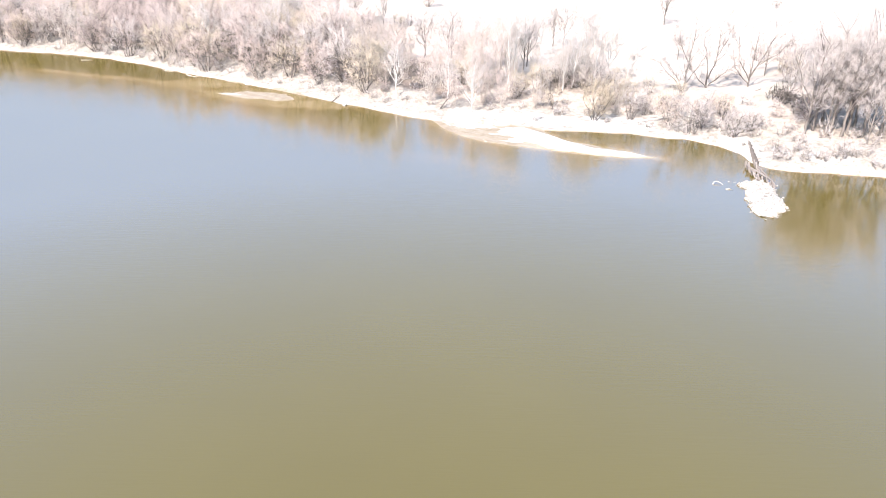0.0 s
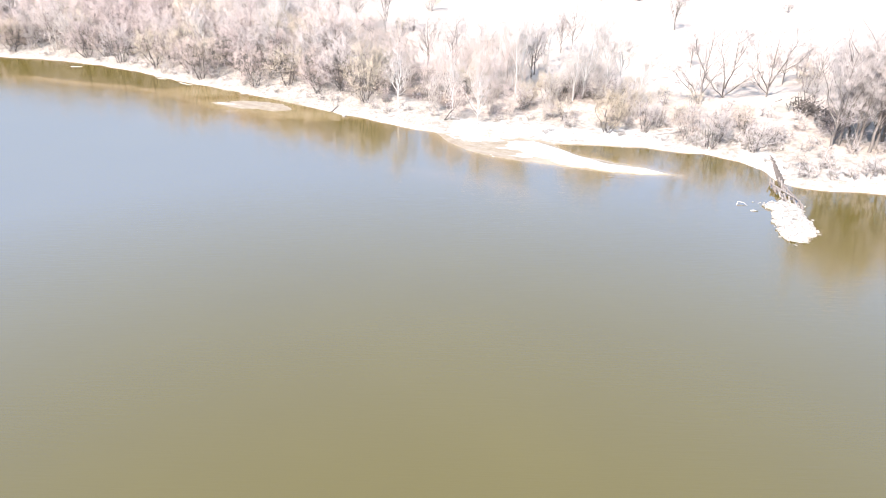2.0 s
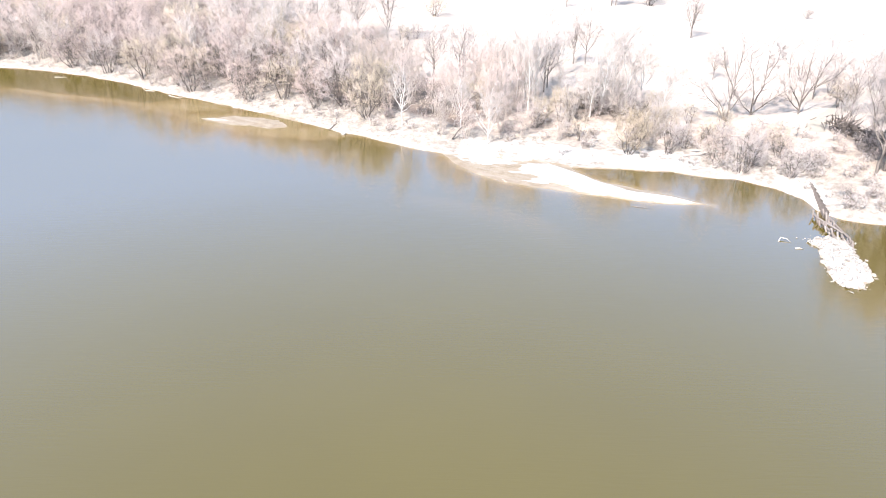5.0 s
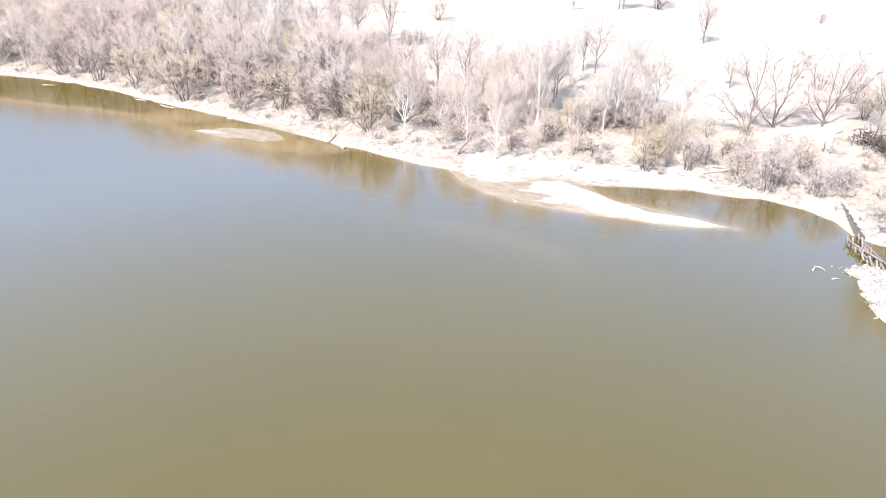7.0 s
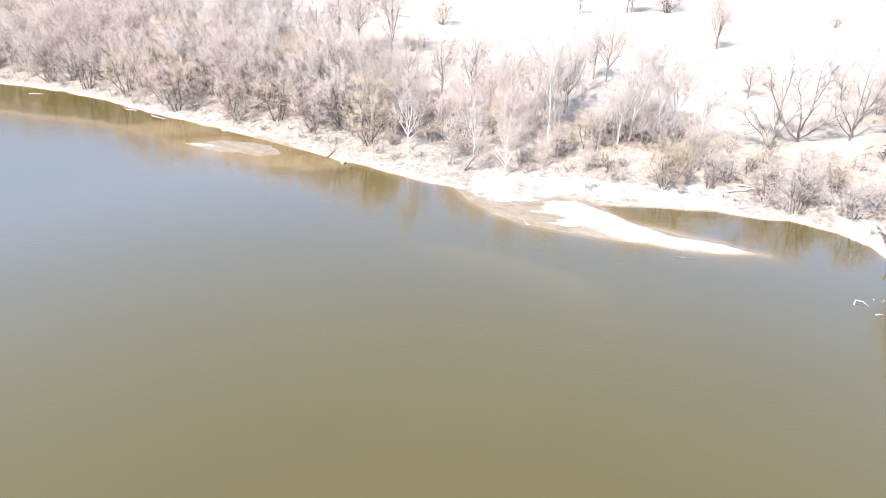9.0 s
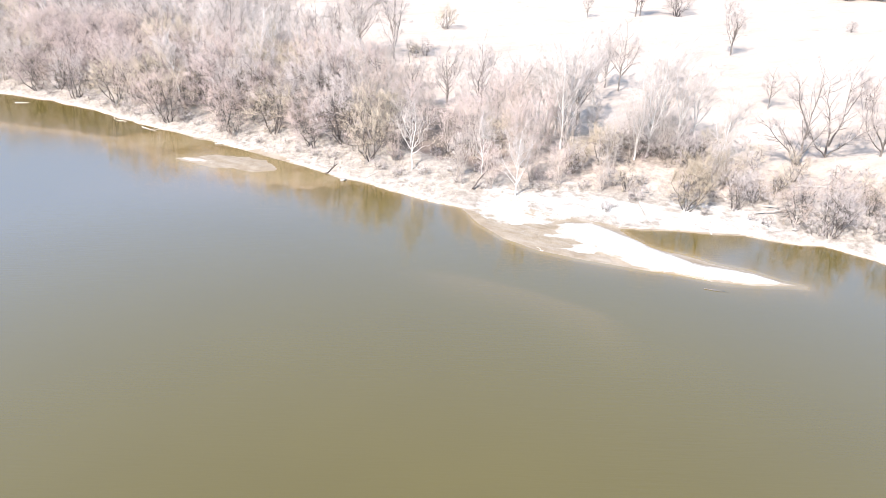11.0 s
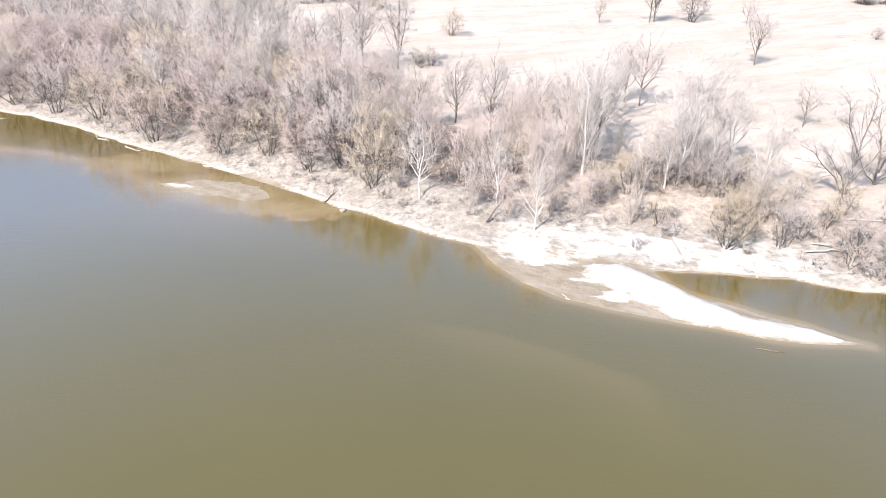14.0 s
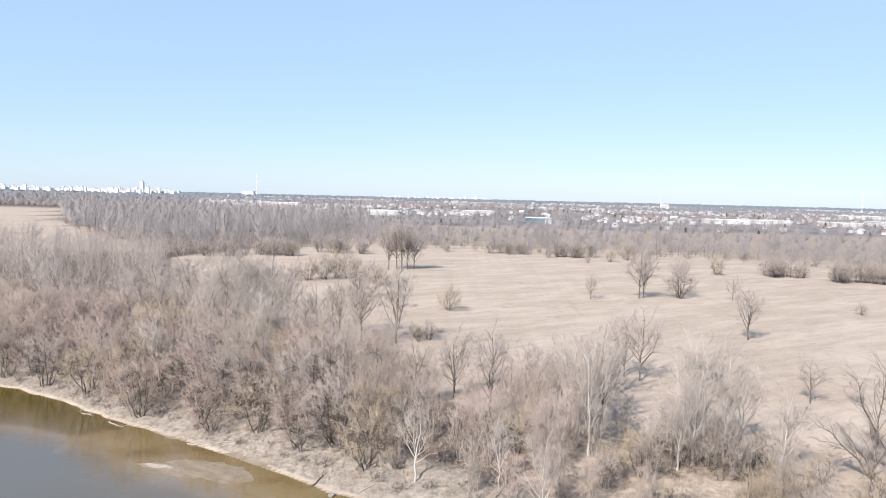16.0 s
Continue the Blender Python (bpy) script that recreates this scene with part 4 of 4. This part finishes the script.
strewn("bank_grass", tufts, on_ground(spots), R.uniform(0.5, 1.2, len(spots)), R.uniform(0, 6.28, len(spots)), STRAW, "bleached dry grass tufts on the river bank", "grass")


# ---- distance ----
LINE_X = [-500, -300, -125, -80, -20, 50, 120, 200, 300, 420]
LINE_Y = [900, 560, 338, 390, 410, 402, 390, 335, 295, 270]
bare = [joined(grow(161 + i, 11.5, radius=0.16, low=0.06, wide=(0.36, 0.44, 0.30, 0.40)[i], limbs=15, branches=3, twigs=4, twig=1.5, twig_r=0.036, ragged=0.4)) for i in range(4)]
rf = np.random.default_rng(171)
thin = []
for i in range(4):
    t = Tubes()
    t.add(np.array([(0, 0, -0.5), (0, 0, 6), (0, 0, 8)]), (0.35, 0.2, 0), 3)
    for k in range(34):
        a, c = k * 2.4, rf.uniform(-0.5, 0.95)
        out = 4.3 * math.sqrt(1 - c * c) * rf.uniform(0.75, 1.1)
        tip = (math.cos(a) * out, math.sin(a) * out, 4.6 + 3.6 * c * rf.uniform(0.8, 1.1))
        t.add(np.array([(0, 0, max(tip[2] - out - 0.8, 0.3)), tip]), (rf.uniform(0.11, 0.22), 0.0), 3)
    thin.append(t.arrays())
spots = spread(lambda x, y, d: (y > np.interp(x, LINE_X, LINE_Y) + 26 * (value_noise(x, y, 28, 58) - 0.45)) & (y < np.interp(x, [-120, 0, 100, 300], [640, 490, 470, 400])) & (value_noise(x, y, 42, 59) > 0.22 + 0.16 * (1 - step(y - np.interp(x, LINE_X, LINE_Y), 10, 45))) & (np.abs(x) < 0.72 * y + 20), (-480, 280, 470, 640), 7.4, 51)
strewn("far_wood", bare, on_ground(spots), (R.uniform(0.5, 0.95, len(spots)) + 0.55 * R.uniform(0, 1, len(spots)) ** 3) * (1 - 0.22 * step(-np.array(spots)[:, 0], 90, 160)), R.uniform(0, 6.28, len(spots)), TWIG_HAZED, "belt of bare grey-brown trees beyond the meadow", "woodland")
# scrub along the tree belt; its darker colour paints the trunks' shaded feet
spots = spread(lambda x, y, d: (y > np.interp(x, LINE_X, LINE_Y) - 4) & (y < np.interp(x, LINE_X, LINE_Y) + 16) & (np.abs(x) < 0.7 * y) & (value_noise(x, y, 25, 56) > 0.35), (-330, 280, 330, 560), 6.5, 57)
strewn("far_scrub", under, on_ground(spots), R.uniform(0.8, 1.7, len(spots)), R.uniform(0, 6.28, len(spots)), BARK_GREY, "grey leafless scrub at the meadow's far edge, darkened as shade", "undergrowth")
spots = spread(lambda x, y, d: (np.abs(x) < 0.72 * y) & (value_noise(x, y, 90, 52) > np.where(x < -100, 0.10, 0.30)) & (y > np.interp(x, LINE_X, LINE_Y) + 30) & ((x < -150) | (y > 470)), (-1400, 450, 1400, 1900), 15.5, 53)
strewn("town_trees", thin, on_ground(spots), R.uniform(0.6, 1.3, len(spots)), R.uniform(0, 6.28, len(spots)), TWIG_HAZED, "bare trees between the distant houses", "woodland")

spots = spread(lambda x, y, d: (x < -120) & (y > np.interp(x, LINE_X, LINE_Y) + 8) & (x > -0.8 * y) & (value_noise(x, y, 60, 60) > 0.2), (-900, 440, -120, 1000), 8.5, 68)
strewn("west_wood", thin, on_ground(spots), R.uniform(0.7, 1.4, len(spots)), R.uniform(0, 6.28, len(spots)), TWIG_HAZED, "bare grey-brown wood stretching towards the horizon", "woodland")


def cone(tall, r):
    t = Tubes()
    t.add(np.array([(0, 0, 0), (0, 0, tall * 0.55), (0, 0, tall)]), (r, r * 0.8, 0), 5)
    return t.arrays()


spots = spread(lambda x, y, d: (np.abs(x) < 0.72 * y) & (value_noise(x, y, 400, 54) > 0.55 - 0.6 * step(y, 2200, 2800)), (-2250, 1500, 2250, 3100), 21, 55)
strewn("far_forest", [cone(7, 11), cone(6.4, 13), cone(7.6, 10)], on_ground(spots, 1), R.uniform(0.7, 1.1, len(spots)), R.uniform(0, 6.28, len(spots)), HAZED_CONIFER, "dark forest along the horizon, blued as if by haze", "forest")


def box_mesh(name, w, d, h, lift=0.0):
    bm = bmesh.new()
    bmesh.ops.create_cube(bm, size=1, matrix=Matrix.Translation((0, 0, lift + h / 2)) @ Matrix.Diagonal((w, d, h, 1)))
    me = bpy.data.meshes.new(name)
    bm.to_mesh(me)
    bm.free()
    return me


def gable_mesh(w, d, h, rise, over=0.4):
    a, b = w / 2 + over, d / 2 + over
    co = [(-a, -b, h), (a, -b, h), (a, b, h), (-a, b, h), (-a, 0, h + rise), (a, 0, h + rise)]
    me = bpy.data.meshes.new("roof")
    me.from_pydata(co, [], [(0, 1, 5, 4), (2, 3, 4, 5), (1, 2, 5), (3, 0, 4), (3, 2, 1, 0)])
    return me


def house(w, d, h, rise, wall, roof, label):
    ob = new("house")
    part("wall", box_mesh("wall", w, d, h + 0.5, -0.5), wall, ob)
    r = part("roof", gable_mesh(w, d, h, rise), roof, ob)
    part("chimney", box_mesh("chimney", 0.5, 0.5, rise + 0.4, h + 0.2), ROOF_GREY, r)
    pane = box_mesh("window", 0.85, 0.1, 1.0, 0)
    for k in range(3):
        for storey in range(2 if h > 3.5 else 1):
            o = part("window", pane, GLASS_DARK, ob)
            o.matrix_basis = pose((k - 1) * w / 3.3, -d / 2 - 0.02, 0.7 + 1.9 * storey)
    return tagged(ob, label, "house", "houses of the distant town")


class Town(Kind):
    def put_at(self, x, y, turn, size):
        i = self.count % len(self.patterns)
        ob = self.patterns[i]
        m = Matrix.Translation((x, y, height(x, y))) @ Matrix.Rotation(turn, 4, "Z") @ Matrix.Diagonal((size, size, size, 1))
        self.count += 1
        if i not in self.used:
            self.used.add(i)
            ob.matrix_basis = m
            return ob
        keep = ob.scale.copy()
        ob.scale = (1, 1, 1)
        made = copy_thing(ob, m)
        ob.scale = keep
        return made


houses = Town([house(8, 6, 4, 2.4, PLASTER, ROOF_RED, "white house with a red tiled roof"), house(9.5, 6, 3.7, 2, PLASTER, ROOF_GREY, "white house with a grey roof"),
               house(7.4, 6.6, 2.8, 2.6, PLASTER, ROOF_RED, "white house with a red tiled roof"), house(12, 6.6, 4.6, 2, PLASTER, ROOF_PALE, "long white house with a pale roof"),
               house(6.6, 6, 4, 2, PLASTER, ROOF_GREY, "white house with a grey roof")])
spots = spread(lambda x, y, d: (x > -0.30 * y) & (x < 0.70 * y) & (value_noise(x, y, 160, 61) > 0.40) & (y > np.interp(x, [-300, 0, 200, 400], [950, 820, 640, 560])), (-900, 620, 1300, 1500), 48, 62)
for x, y in spots[:200]:
    houses.put_at(x, y, R.uniform(-0.5, 0.5) + (1.57 if R.uniform() < 0.3 else 0), R.uniform(0.5, 0.8))


def far_house(w, d, h):
    a, b = w / 2, d / 2
    co = [(-a, -b, -1), (a, -b, -1), (a, b, -1), (-a, b, -1), (-a, -b, h), (a, -b, h), (a, b, h), (-a, b, h), (-a, 0, h * 1.6), (a, 0, h * 1.6)]
    walls = np.array([(0, 1, 5), (0, 5, 4), (1, 2, 6), (1, 6, 5), (2, 3, 7), (2, 7, 6), (3, 0, 4), (3, 4, 7), (5, 6, 9), (7, 4, 8)])
    roof = np.array([(4, 5, 9), (4, 9, 8), (6, 7, 8), (6, 8, 9)])
    return (np.array(co), walls), (np.array(co) * (1.06, 1.12, 1.0) + (0, 0, 0.05), roof)


spots = spread(lambda x, y, d: (x > -0.36 * y) & (x < 0.72 * y) & (value_noise(x, y, 110, 64) > 0.50) & (y > np.interp(x, [-300, 0, 200, 400], [1000, 880, 760, 700])), (-950, 700, 1500, 2250), 18, 64)
small = [far_house(7, 5, 2.6), far_house(11, 5, 3.2), far_house(6, 5, 2.4), far_house(6, 5.5, 3.4)]
where, grew, faced = on_ground(spots), R.uniform(0.5, 1.0, len(spots)), R.uniform(-0.6, 0.6, len(spots))
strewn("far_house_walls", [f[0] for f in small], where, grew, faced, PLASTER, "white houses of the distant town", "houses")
for first, mat, lab in ((0, ROOF_RED, "dull red roofs of the distant town"), (1, ROOF_GREY, "grey roofs of the distant town")):
    k = [i for i in range(len(spots)) if (i % 3 == 0) == (first == 0)]
    strewn("far_house_roofs", [small[i % 4][1] for i in k], where[k], grew[k], faced[k], mat, lab, "roofs")


def block(name, w, d, h, wall, roof, label, category, group=""):
    ob = new(name)
    part("wall", box_mesh("wall", w, d, h + 1, -1), wall, ob)
    part("roof", box_mesh("roof", w + 0.8, d + 0.8, 0.8, h), roof, ob)
    return tagged(ob, label, category, group)


def set_down(ob, x, y, turn=0.0):
    ob.matrix_basis = pose(x, y, height(x, y), 0, 0, turn)
    return ob


for x, y, w, d, h, roof, lab in ((-95, 900, 44, 20, 9, ROOF_PALE, "white flat-roofed hall"), (330, 905, 60, 30, 7, ROOF_PALE, "long white warehouse"), (395, 930, 52, 30, 6, ROOF_PALE, "long white warehouse"),
                                 (470, 900, 46, 24, 7, ROOF_PALE, "long white warehouse"), (560, 950, 60, 30, 8, ROOF_PALE, "long white warehouse"), (-310, 1250, 90, 26, 8, ROOF_PALE, "long white warehouse"),
                                 (30, 1000, 46, 22, 8, ROOF_PALE, "white flat-roofed hall"), (520, 820, 30, 16, 6, ROOF_PALE, "white flat-roofed hall"), (700, 1250, 90, 34, 9, ROOF_PALE, "long white warehouse")):
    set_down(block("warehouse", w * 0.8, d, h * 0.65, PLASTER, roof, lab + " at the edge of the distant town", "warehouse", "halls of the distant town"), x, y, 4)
set_down(block("warehouse", 26, 12, 4.5, TEAL, ROOF_PALE, "teal-clad hall with a pale roof in the distant town", "warehouse"), 88, 815, 4)


church = new("church")
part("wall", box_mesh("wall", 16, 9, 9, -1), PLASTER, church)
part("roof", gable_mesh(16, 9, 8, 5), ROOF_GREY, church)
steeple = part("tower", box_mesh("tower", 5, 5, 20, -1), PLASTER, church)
steeple.matrix_basis = pose(-10, 0, 0)
t = Tubes()
t.add(np.array([(0, 0, 19.02), (0, 0, 31), (0, 0, 31.01)]), (3.4, 0.1, 0), 8)
part("spire", t.mesh("spire"), ROOF_GREY, steeple)
set_down(tagged(church, "white church with a pointed grey spire in the distant town", "church"), 0.292 * 1750, 1750)
spots = spread(lambda x, y, d: (x > -0.2 * y) & (x < 0.7 * y) & (value_noise(x, y, 60, 66) > 0.72), (-200, 620, 900, 1300), 26, 67)
strewn("town_firs", [cone(9, 2.2), cone(7, 1.9)], on_ground(spots, 0.3), R.uniform(0.45, 0.75, len(spots)), R.uniform(0, 6.28, len(spots)), FIR, "dark green firs between the distant houses", "trees")


def tower_block(w, d, h):
    ob = new("apartment_building")
    part("wall", box_mesh("wall", w, d, h + 1, -1), CONCRETE, ob)
    part("roof", box_mesh("roof", w * 0.4, d * 0.6, 4, h), ROOF_GREY, ob)
    pane = box_mesh("window_band", w * 0.8, 0.5, 0.7, 0)
    for k in range(int(h / 6)):
        o = part("window_band", pane, GLASS_DARK, ob)
        o.matrix_basis = pose(0, -d / 2 - 0.1, 3 + 6 * k)
    return tagged(ob, "pale concrete apartment tower on the skyline", "apartment building", "towers on the skyline")


towers = Town([tower_block(22, 16, 38), tower_block(34, 16, 30), tower_block(20, 18, 46), tower_block(60, 14, 26), tower_block(26, 16, 34)])
rt = np.random.default_rng(71)
for k in range(130):
    y = rt.uniform(2350, 2600)
    towers.put_at((-0.675 + 0.285 * rt.uniform(0, 1) ** 1.1) * y, y, rt.uniform(-0.4, 0.4), rt.uniform(0.28, 0.52))
for u in (-0.455, -0.436, -0.424):
    towers.put_at(u * 2500, 2500, 0.1, 0.48)
set_down(tower_block(11, 12, 42), -0.4475 * 2500, 2500)
for k in range(16):
    towers.put_at((-0.10 + 0.145 * (k + rt.uniform(0, 0.7)) / 16) * 2900, 2900, 0.0, rt.uniform(0.25, 0.4))


def striped_chimney(x, y, tall, r):
    ob = new("striped_chimney")
    for k in range(7):
        t = Tubes()
        lo, hi = tall * k / 7, tall * (k + 1) / 7
        t.add(np.array([(0, 0, lo), (0, 0, hi), (0, 0, hi + 0.01)]), (r * (1 - 0.06 * k), r * (1 - 0.06 * (k + 1)), 0), 10)
        part("band", t.mesh("band"), BAND_RED if k % 2 else BAND_WHITE, ob, "red band" if k % 2 else "white band")
    tagged(ob, "tall red and white striped chimney on the skyline", "chimney", "striped chimneys")
    set_down(ob, x, y)


striped_chimney(-0.284 * 2700, 2700, 80, 1.4)
set_down(block("power_station", 42, 28, 16, CONCRETE, ROOF_PALE, "pale power station beside a striped chimney", "power station"), -0.295 * 2700, 2700)
striped_chimney(0.567 * 2000, 2000, 58, 1.0)


# ---- groyne, stones and driftwood ----
def stone_mesh(seed):
    rng = np.random.default_rng(seed)
    bm = bmesh.new()
    bmesh.ops.create_icosphere(bm, subdivisions=1, radius=0.5)
    for v in bm.verts:
        v.co *= rng.uniform(0.72, 1.15)
        v.co.z *= 0.68
    me = bpy.data.meshes.new("stone")
    bm.to_mesh(me)
    bm.free()
    me.materials.append(STONE)
    return me


def pile_mesh(tall, r, seed):
    rng = np.random.default_rng(seed)
    t = Tubes()
    pts = curve((0, 0, -1.4), (rng.normal() * 0.06, rng.normal() * 0.06, 1), tall + 1.4, 3, rng, 0.03, 0)
    t.add(np.vstack([pts, pts[-1] + (0.01, 0, 0.02)]), (r, r * 0.97, r * 0.93, r * 0.85, 0), 7)
    return t.mesh("post")


groyne = tagged(new("groyne"), "old timber groyne of weathered piles and dark planks", "groyne")
pile_kinds = [pile_mesh(0.55 + 0.16 * i, 0.12 + 0.015 * (i % 3), 200 + i) for i in range(5)]
rp = np.random.default_rng(81)
for k in range(34):
    s = (k // 2) / 16
    x, y = (42.0 if k % 2 else 40.9) - 0.3 * s + rp.normal() * 0.14, 88.9 - 7.6 * s + rp.normal() * 0.10
    o = part("post", pile_kinds[int(rp.integers(5))], PILE_WOOD, groyne)
    o.matrix_basis = pose(x, y, -0.1, rp.normal() * 9 - 10, rp.normal() * 9 - 22, rp.uniform(0, 30))
for k in range(16):
    s = k / 15
    x, y = 45.1 - 2.9 * s, 99.7 - 10.8 * s
    me = box_mesh("plank", 0.10, 0.72, 0.62 + 0.95 * s + 0.12 * float(rp.uniform()), -0.5)
    o = part("plank", me, BARK_DARK, groyne)
    o.matrix_basis = pose(x, y, max(height(x, y), 0.0) - 0.2 + 0.05 * rp.normal(), 2 * rp.normal(), 10 + 3 * rp.normal(), 15)
for a, b, z in (((42.2, 89.6), (41.6, 81.2), 0.55), ((41.0, 89.2), (40.4, 81.4), 0.4), ((40.7, 87.6), (41.9, 83.5), 0.6)):
    t = Tubes()
    t.add(curve((*a, z), (b[0] - a[0], b[1] - a[1], 0) / np.hypot(b[0] - a[0], b[1] - a[1]), np.hypot(b[0] - a[0], b[1] - a[1]), 5, rp, 0.012, 0), (0.13, 0.13, 0.13, 0.12, 0.12, 0.02), 6)
    part("waling", t.mesh("waling"), PILE_WOOD, groyne)

mound = tagged(new("rubble_mound"), "pale heap of dumped stones at the groyne's end", "stone heap")
stones = [stone_mesh(300 + i) for i in range(6)]
rs = np.random.default_rng(82)
n = 0
while n < 296:
    x, y = rs.uniform(35, 42.6), rs.uniform(71.6, 85.5)
    d = float(far_from(MOUND, np.array([x]), np.array([y]), True)[0])
    if d < -0.1 + 0.5 * rs.uniform() or d < 0.9 and rs.uniform() < 0.08:
        s = rs.uniform(0.16, 0.42) if rs.uniform() < 0.75 else rs.uniform(0.42, 0.72)
        o = part("stone", stones[n % 6], STONE, mound)
        o.matrix_basis = pose(x, y, max(height(x, y), -0.12) + 0.04, rs.uniform(0, 90), rs.uniform(0, 90), rs.uniform(0, 360)) @ Matrix.Diagonal((s, s * rs.uniform(0.6, 1.2), s * rs.uniform(0.6, 1.0), 1))
        n += 1


def log(name, pts, r, mat, label, category="driftwood", sides=6, stubs=0, seed=0):
    rng = np.random.default_rng(seed + 900)
    t = Tubes()
    pts = np.array(pts, float)
    t.add(pts, r * np.linspace(1, 0.35, len(pts)), sides)
    for _ in range(stubs):
        at, way = on(pts, rng.uniform(0.3, 0.95))
        v = turned(way, rng, rng.uniform(0.5, 1.1))
        v[2] = abs(v[2])
        t.add(curve(at, v, rng.uniform(0.6, 2.2), 3, rng, 0.15, 0.0), r * 0.4 * np.linspace(1, 0.2, 4), 4)
    me = t.mesh(name)
    me.materials.append(mat)
    return tagged(new(name, me), label, category)


def lying(name, x, y, turn, length, r, mat, label, lift=0.0, rise=0.0, stubs=0, seed=0):
    rng = np.random.default_rng(seed)
    c, s = math.cos(radians(turn)), math.sin(radians(turn))
    pts = []
    for k in range(6):
        q = length * k / 5
        px_, py_ = x + c * q + rng.normal() * 0.05, y + s * q + rng.normal() * 0.05
        pts.append((px_, py_, max(height(px_, py_), 0.0) + r * 0.7 + lift + rise * k / 5))
    return log(name, pts, r, mat, label, stubs=stubs, seed=seed)


# a bleached branch and a stick that poke out of the river by the mound
log("driftwood", [(34.2, 82.5, -0.1), (34.6, 83.0, 0.25), (35.2, 82.8, 0.2), (35.6, 82.1, -0.05)], 0.08, DRIFT, "white bleached branch standing out of the river")
log("driftwood", [(35.3, 80.9, -0.02), (35.7, 80.9, 0.06), (36.2, 80.7, 0.04)], 0.10, DRIFT, "short white stick floating on the river")
log("driftwood", [(20.6, 91.3, 0.03), (21.6, 91.0, 0.06), (22.9, 90.7, 0.02)], 0.035, PILE_WOOD, "thin grey branch floating beside the sand spit", stubs=0, seed=3)
# pale block at the waterline
me = stone_mesh(340)
rock = tagged(new("white_rock", me), "single white stone lying at the waterline", "stone")
rock.matrix_basis = pose(-17.3, 117.0, 0.12, 0, 0, 30) @ Matrix.Diagonal((0.9, 0.7, 0.6, 1))
for i, (x, y, turn, ln, r, lab, st) in enumerate((
        (-57, 140.9, -20, 2.4, 0.07, "bleached log lying across the waterline", 2), (-51.5, 137.6, -35, 3.4, 0.09, "bleached forked log lying at the waterline", 4), (-38, 130.6, -15, 4.5, 0.08, "pale branch at the waterline", 1),
        (-14.5, 117.5, 35, 3.5, 0.07, "pale branch leaning on the grassy bank", 0), (-19.8, 119.2, 60, 2.5, 0.10, "dark snag sticking out at the waterline", 4), (-78, 149.5, 5, 2.4, 0.10, "bleached log floating near the bank", 0),
        (6.2, 98.2, 120, 1.2, 0.06, "short stick on the wet sand", 0), (30.5, 104.5, 75, 4.2, 0.10, "bleached fallen branch reaching into the cove", 4), (25.3, 103.3, 80, 3.0, 0.07, "bleached fallen branch reaching into the cove", 3))):
    lying("driftwood", x, y, turn, ln, r, DRIFT if "dark" not in lab else BARK_DARK, lab, stubs=st, seed=i)
# bleached sticks that floods left along the bank
rd = np.random.default_rng(84)
for i, (x, y) in enumerate(spread(lambda x, y, d: (d > 0.15) & (d < 3.2), (-66, 106, -4, 150), 4.2, 85)[:26]):
    lying("driftwood", x, y, float(rd.uniform(-80, 40)), float(rd.uniform(0.9, 3.0)), float(rd.uniform(0.035, 0.07)), DRIFT, "bleached stick stranded by floods on the bank", stubs=int(rd.integers(0, 3)), seed=400 + i)
# fallen trees
lying("fallen_tree", 31.6, 107.8, -18, 4.6, 0.10, DRIFT, "bleached fallen tree with broken limbs on the bank", 0.2, 0.5, 8, 40)
lying("fallen_tree", 33.0, 109.2, -50, 4.4, 0.09, DRIFT, "bleached fallen tree with broken limbs on the bank", 0.1, 0.9, 7, 41)
lying("fallen_tree", 38.5, 113.5, -8, 6.0, 0.11, DRIFT, "pale fallen trunk lying at the meadow edge", 0.1, 0.0, 3, 42)
lying("fallen_tree", -0.8, 113.0, 55, 3.8, 0.13, BARK_DARK, "dark broken limb leaning from the scrub", 0.1, 1.4, 3, 43)
heap = Tubes()
rh = np.random.default_rng(83)
for _ in range(240):
    q = rh.uniform(-1, 1)
    p = np.array([56.4 + 0.8 * q + rh.normal() * 0.7, 112.6 - 4.2 * q + rh.normal() * 0.8, 3.0 + rh.uniform(0, 1.3)])
    v = turned(np.array([0.2, -1.0, 0.1]), rh, rh.uniform(0.1, 1.3))
    heap.add(curve(p, v, rh.uniform(1.0, 2.6), 3, rh, 0.12, -0.04), (0.09, 0.07, 0.04, 0.0), 4)
me = heap.mesh("brushwood")
me.materials.append(BARK_DARK)
tagged(new("brushwood", me), "dark heap of cut branches beside the track", "brushwood", kind="stuff")

# ---- true size: the whole plan, ground and things alike ----
for ob in scene.objects:
    if ob.parent is None and ob.type not in ("CAMERA", "LIGHT"):
        ob.matrix_basis = Matrix.Scale(UNIT, 4) @ ob.matrix_basis
